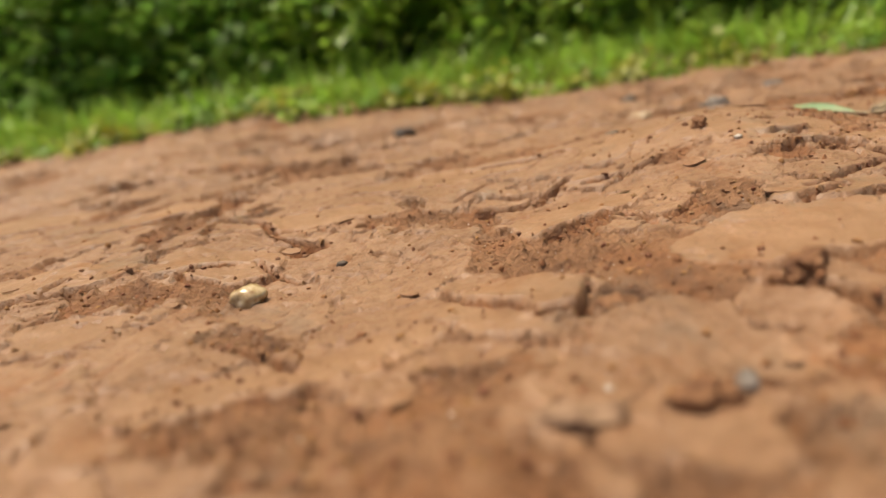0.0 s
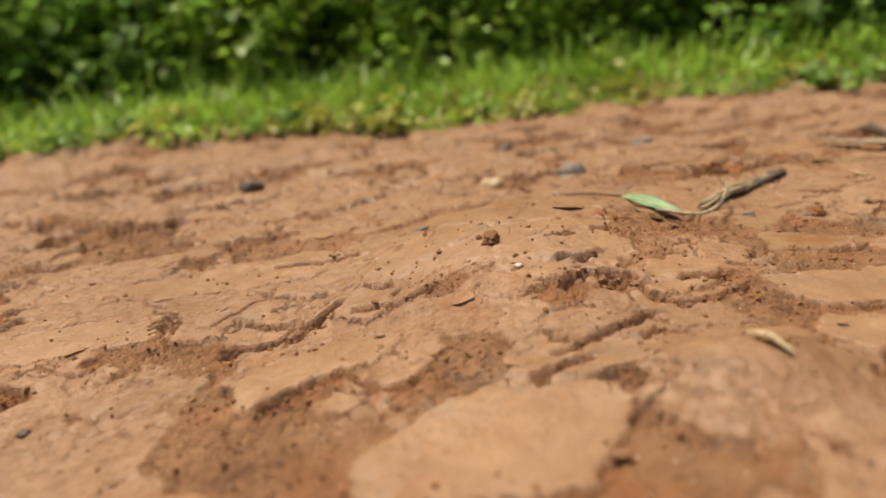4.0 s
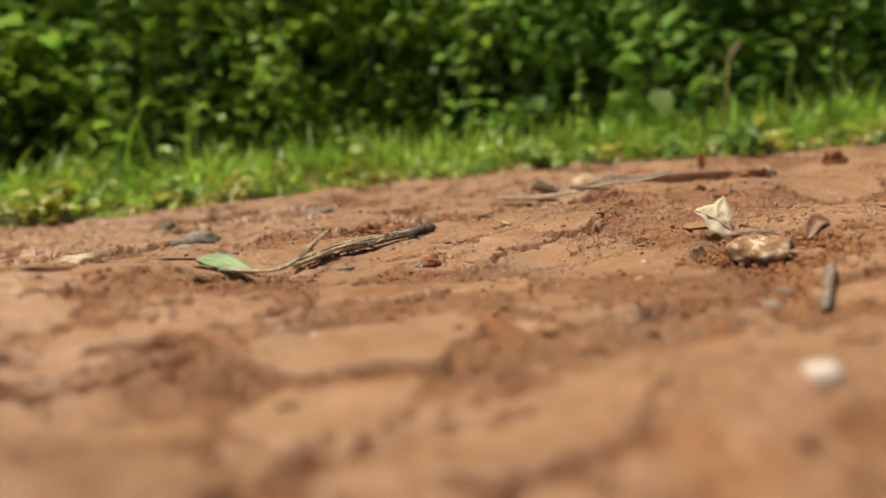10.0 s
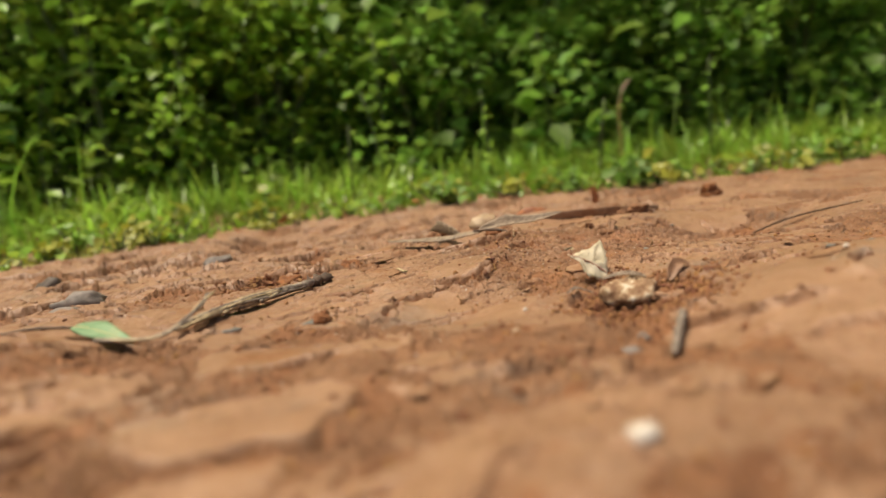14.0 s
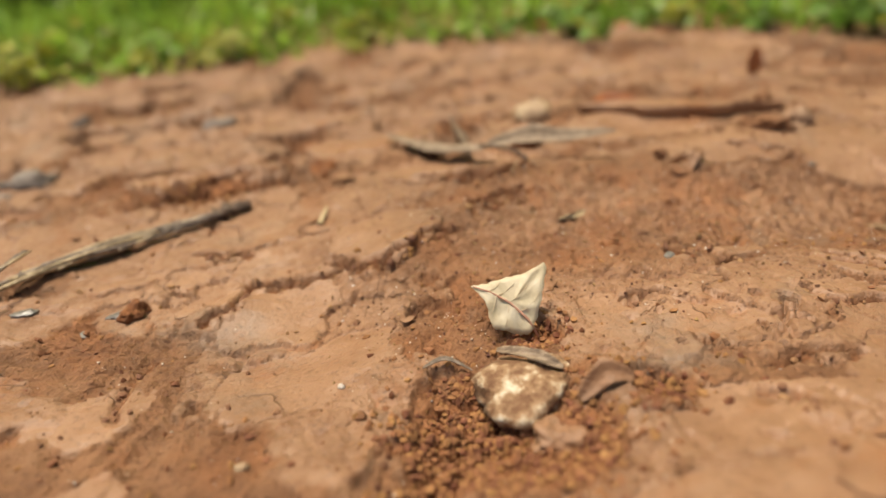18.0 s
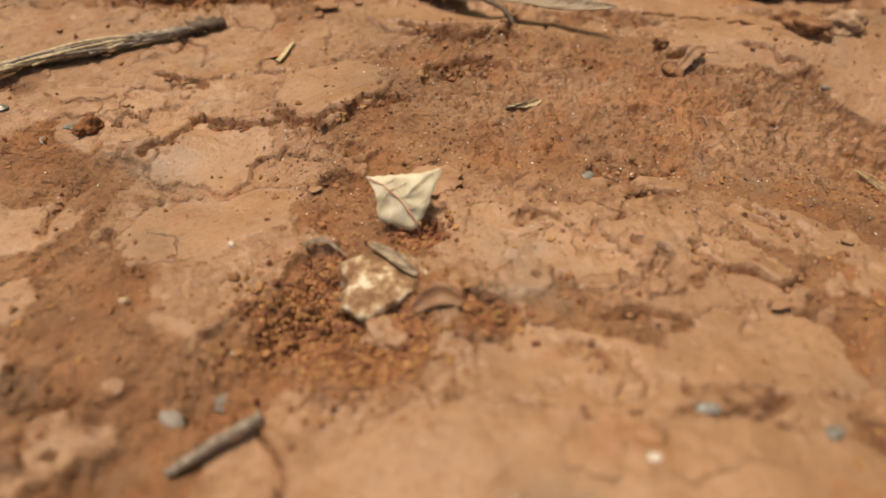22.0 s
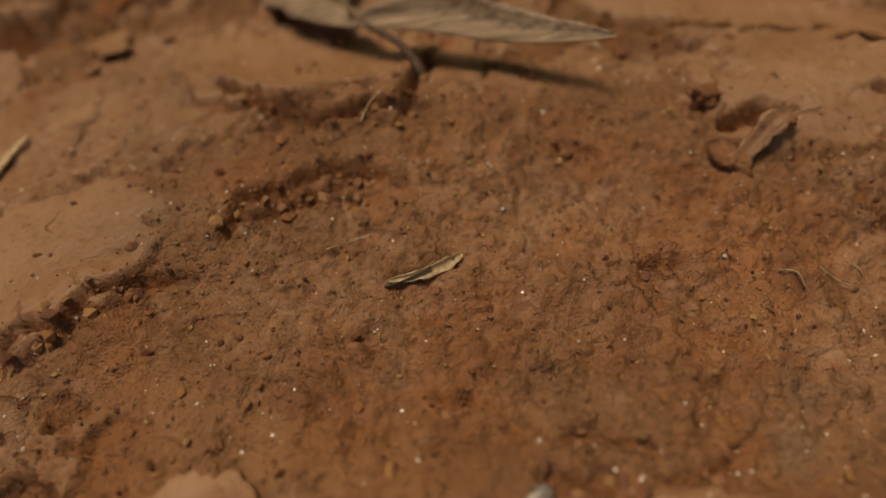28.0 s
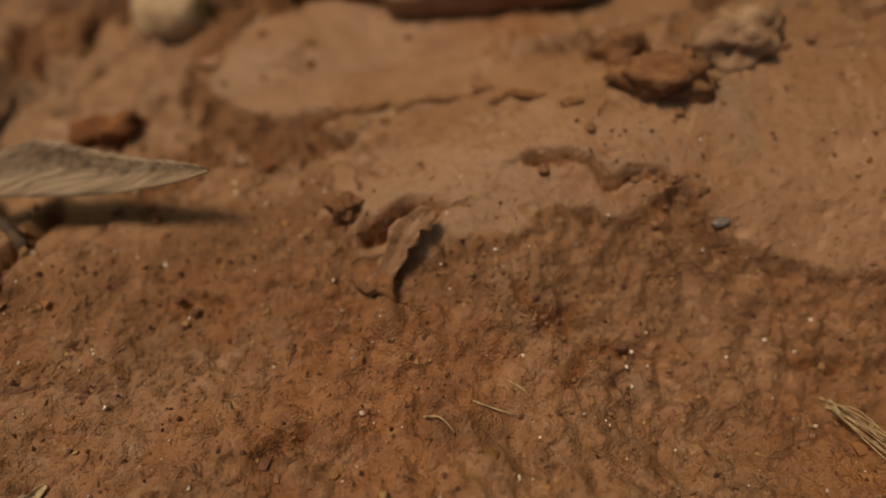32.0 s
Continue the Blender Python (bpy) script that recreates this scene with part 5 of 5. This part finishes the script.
for k, (a, b, c) in enumerate([((406, 247, 0.4), (408, 246, 0.6), (409.6, 245.2, 0.4)), ((401, 246.5, 0.4), (402.6, 245.8, 0.6), (403.6, 244.4, 0.4)), ((353.6, 252, 0.4), (351, 250.4, 0.7), (349, 248.6, 0.5)), ((352, 266, 0.6), (353.6, 268, 1.4), (355.4, 270, 1.2)), ((410, 248.4, 0.3), (411, 247.4, 0.5), (411.6, 246.6, 0.3))]):
    fibre = tagged(new("straw_fibre"), "tiny pale straw fibre on the soil", "straw", group="straw fibres")
    tube("stem", [mm(*a), mm(*b), mm(*c)], 0.16, STRAW, fibre, 5, k, 0.1)
tuft = tagged(new("fibre_tuft"), "small tuft of pale dry fibres half in the soil", "straw")
for k in range(16):
    j = [r2.uniform(-1.5, 1.5) for _ in range(6)]
    tube("fibre", [mm(442.5 + j[0] * 0.5, 241 + j[1] * 0.5, 0.2), mm(444.5 + j[2], 237.5 + j[3], 1.2), mm(446.5 + j[4] * 1.6, 233 + j[5], 0.4)], 0.1, STRAW, tuft, 5, 40 + k)
rusty = tagged(new("rusty_leaf"), "curled rust-red dry leaf at a clay flake's edge", "leaf")
part("blade", blade_mesh("blade", spline([mm(396, 322, 2), mm(404, 315, 3), mm(413, 309, 2)], 6), lanceolate(4.5, 0.4, 0.5), (0, -0.6, 1), RUST_LEAF, 0.5, 0.0003, 12, 0.3), rusty)
rusty = tagged(new("rusty_leaf"), "upright rust-orange scrap of dry leaf", "leaf")
part("blade", blade_mesh("blade", spline([mm(479, 343, -0.5), mm(480, 344, 5), mm(482, 346, 11)], 6), lanceolate(4.0, 0.5, 0.6), (0.2, -1, 0.2), RUST_LEAF, 0.3, 0.0003, 13, 0.3), rusty)


# dry litter at the clay's edge
LITTER = [blade_mesh("blade", spline([Vector((0, 0, 0)), Vector((0.004, 0.001, 0.0014)), Vector((0.009, 0, 0.0004))], 4), lanceolate(1.5 + 0.5 * k, 0.5, 0.2), (0, -0.4, 1), mat, 0.4, 0.0003, 30 + k, 0.4) for k, mat in enumerate((DRY_LEAF, STRAW, RUST_LEAF))]
r3 = random.Random(33)
for k in range(100):
    x = r3.uniform(-0.25, 0.85)
    y = float(edge(x)) + r3.uniform(-0.03, 0.03)
    kind = r3.choice((0, 0, 1, 1, 2))
    bit = tagged(new("dead_leaf", LITTER[kind]), ("small grey-brown dead leaf at the verge", "small straw-yellow dead leaf at the verge", "small rust-brown dead leaf at the verge")[kind], "leaf", group="litter of the verge")
    bit.matrix_basis = pose(x, y, height_fast(x, y) + 0.0008, r3.uniform(-15, 15), r3.uniform(-15, 15), r3.uniform(0, 360)) @ Matrix.Scale(r3.uniform(0.6, 1.5), 4)


# ---- taller plants of the verge ----
def sapling(x, y, tall, leaf, seed, mat):
    """A thin upright weed with leaves set by turns along its stem."""
    r = random.Random(seed)
    root = tagged(new("tall_weed"), "thin upright green weed with small leaves", "weed", group="tall weeds")
    root.matrix_basis = pose(x, y, height_fast(x, y))
    lean = (r.uniform(-0.12, 0.12) * tall, r.uniform(-0.1, 0.05) * tall)
    points = [Vector((lean[0] * s * s, lean[1] * s * s, tall * s - 0.004)) for s in (0, 0.33, 0.66, 1)]
    stem = part("stem", stalk_mesh("stem", points, [0.0014, 0.0012, 0.0009, 0.0005], STEM_MAT, 5), root)
    shared = plain_leaf("leaf", leaf, mat, seed, 0.25, 0.38)
    count = int(tall / 0.012)
    for k in range(count):
        s = 0.2 + 0.8 * k / count
        at = Vector((lean[0] * s * s, lean[1] * s * s, tall * s))
        part("leaf", shared, stem, m=Matrix.Translation(at) @ pose(0, 0, 0, r.uniform(-35, 25), r.uniform(-20, 20), 137 * k + r.uniform(-30, 30)) @ Matrix.Scale(r.uniform(0.6, 1.1) * (1.15 - 0.5 * s), 4))


for k, (x, off, tall, leaf) in enumerate([(0.3, 0.3, 0.24, 0.026), (0.36, 0.22, 0.12, 0.016), (0.2, 0.26, 0.15, 0.022), (0.48, 0.12, 0.1, 0.014), (0.56, 0.1, 0.09, 0.014), (0.68, 0.2, 0.16, 0.02), (0.76, 0.1, 0.1, 0.016), (0.05, 0.3, 0.18, 0.022), (-0.15, 0.26, 0.16, 0.022), (0.88, 0.25, 0.2, 0.024), (0.42, 0.05, 0.07, 0.012), (0.62, 0.05, 0.075, 0.012), (0.17, 0.21, 0.2, 0.03), (0.26, 0.24, 0.26, 0.034), (0.34, 0.19, 0.19, 0.028), (0.22, 0.3, 0.3, 0.034), (0.4, 0.27, 0.24, 0.03), (0.52, 0.2, 0.17, 0.026)]):
    sapling(x, float(edge(x)) + off, tall, leaf, 300 + k, GRASS_MAT if k % 3 else LEAF_MAT)
head = tagged(new("grass_stalk"), "tall thin grass stalk with a pale bent seed head", "grass stalk")
foot = Vector((0.655, 0.47, height_fast(0.655, 0.47)))
part("stem", stalk_mesh("stem", [foot + Vector(p) for p in ((0, 0, -0.004), (0.001, 0, 0.03), (0.001, 0.0, 0.06), (0.004, 0, 0.075))], [0.0012, 0.001, 0.0008, 0.0005], plain("ochre_stem", [(0.3, (0.25, 0.14, 0.05)), (0.7, (0.42, 0.3, 0.1))], 200, 0.6, 0.2), 5), head)
part("seed_head", blade_mesh("seed_head", spline([foot + Vector(p) for p in ((0.003, 0, 0.073), (0.009, 0, 0.082), (0.02, 0, 0.09))], 5), lanceolate(2.2, 0.4), (0, -1, 0.4), STRAW, 0.3, 0.0006, 3), head)
verts, faces = blades(700, on_verge(0.0, 0.4, -0.5, 1.1), (0.03, 0.095), (0.0005, 0.001), 13, 1.3)
tagged(new("tall_grass", mesh_of("tall_grass", verts, faces, GRASS_MAT)), "thin taller grass blades standing over the verge", "grass", kind="stuff")
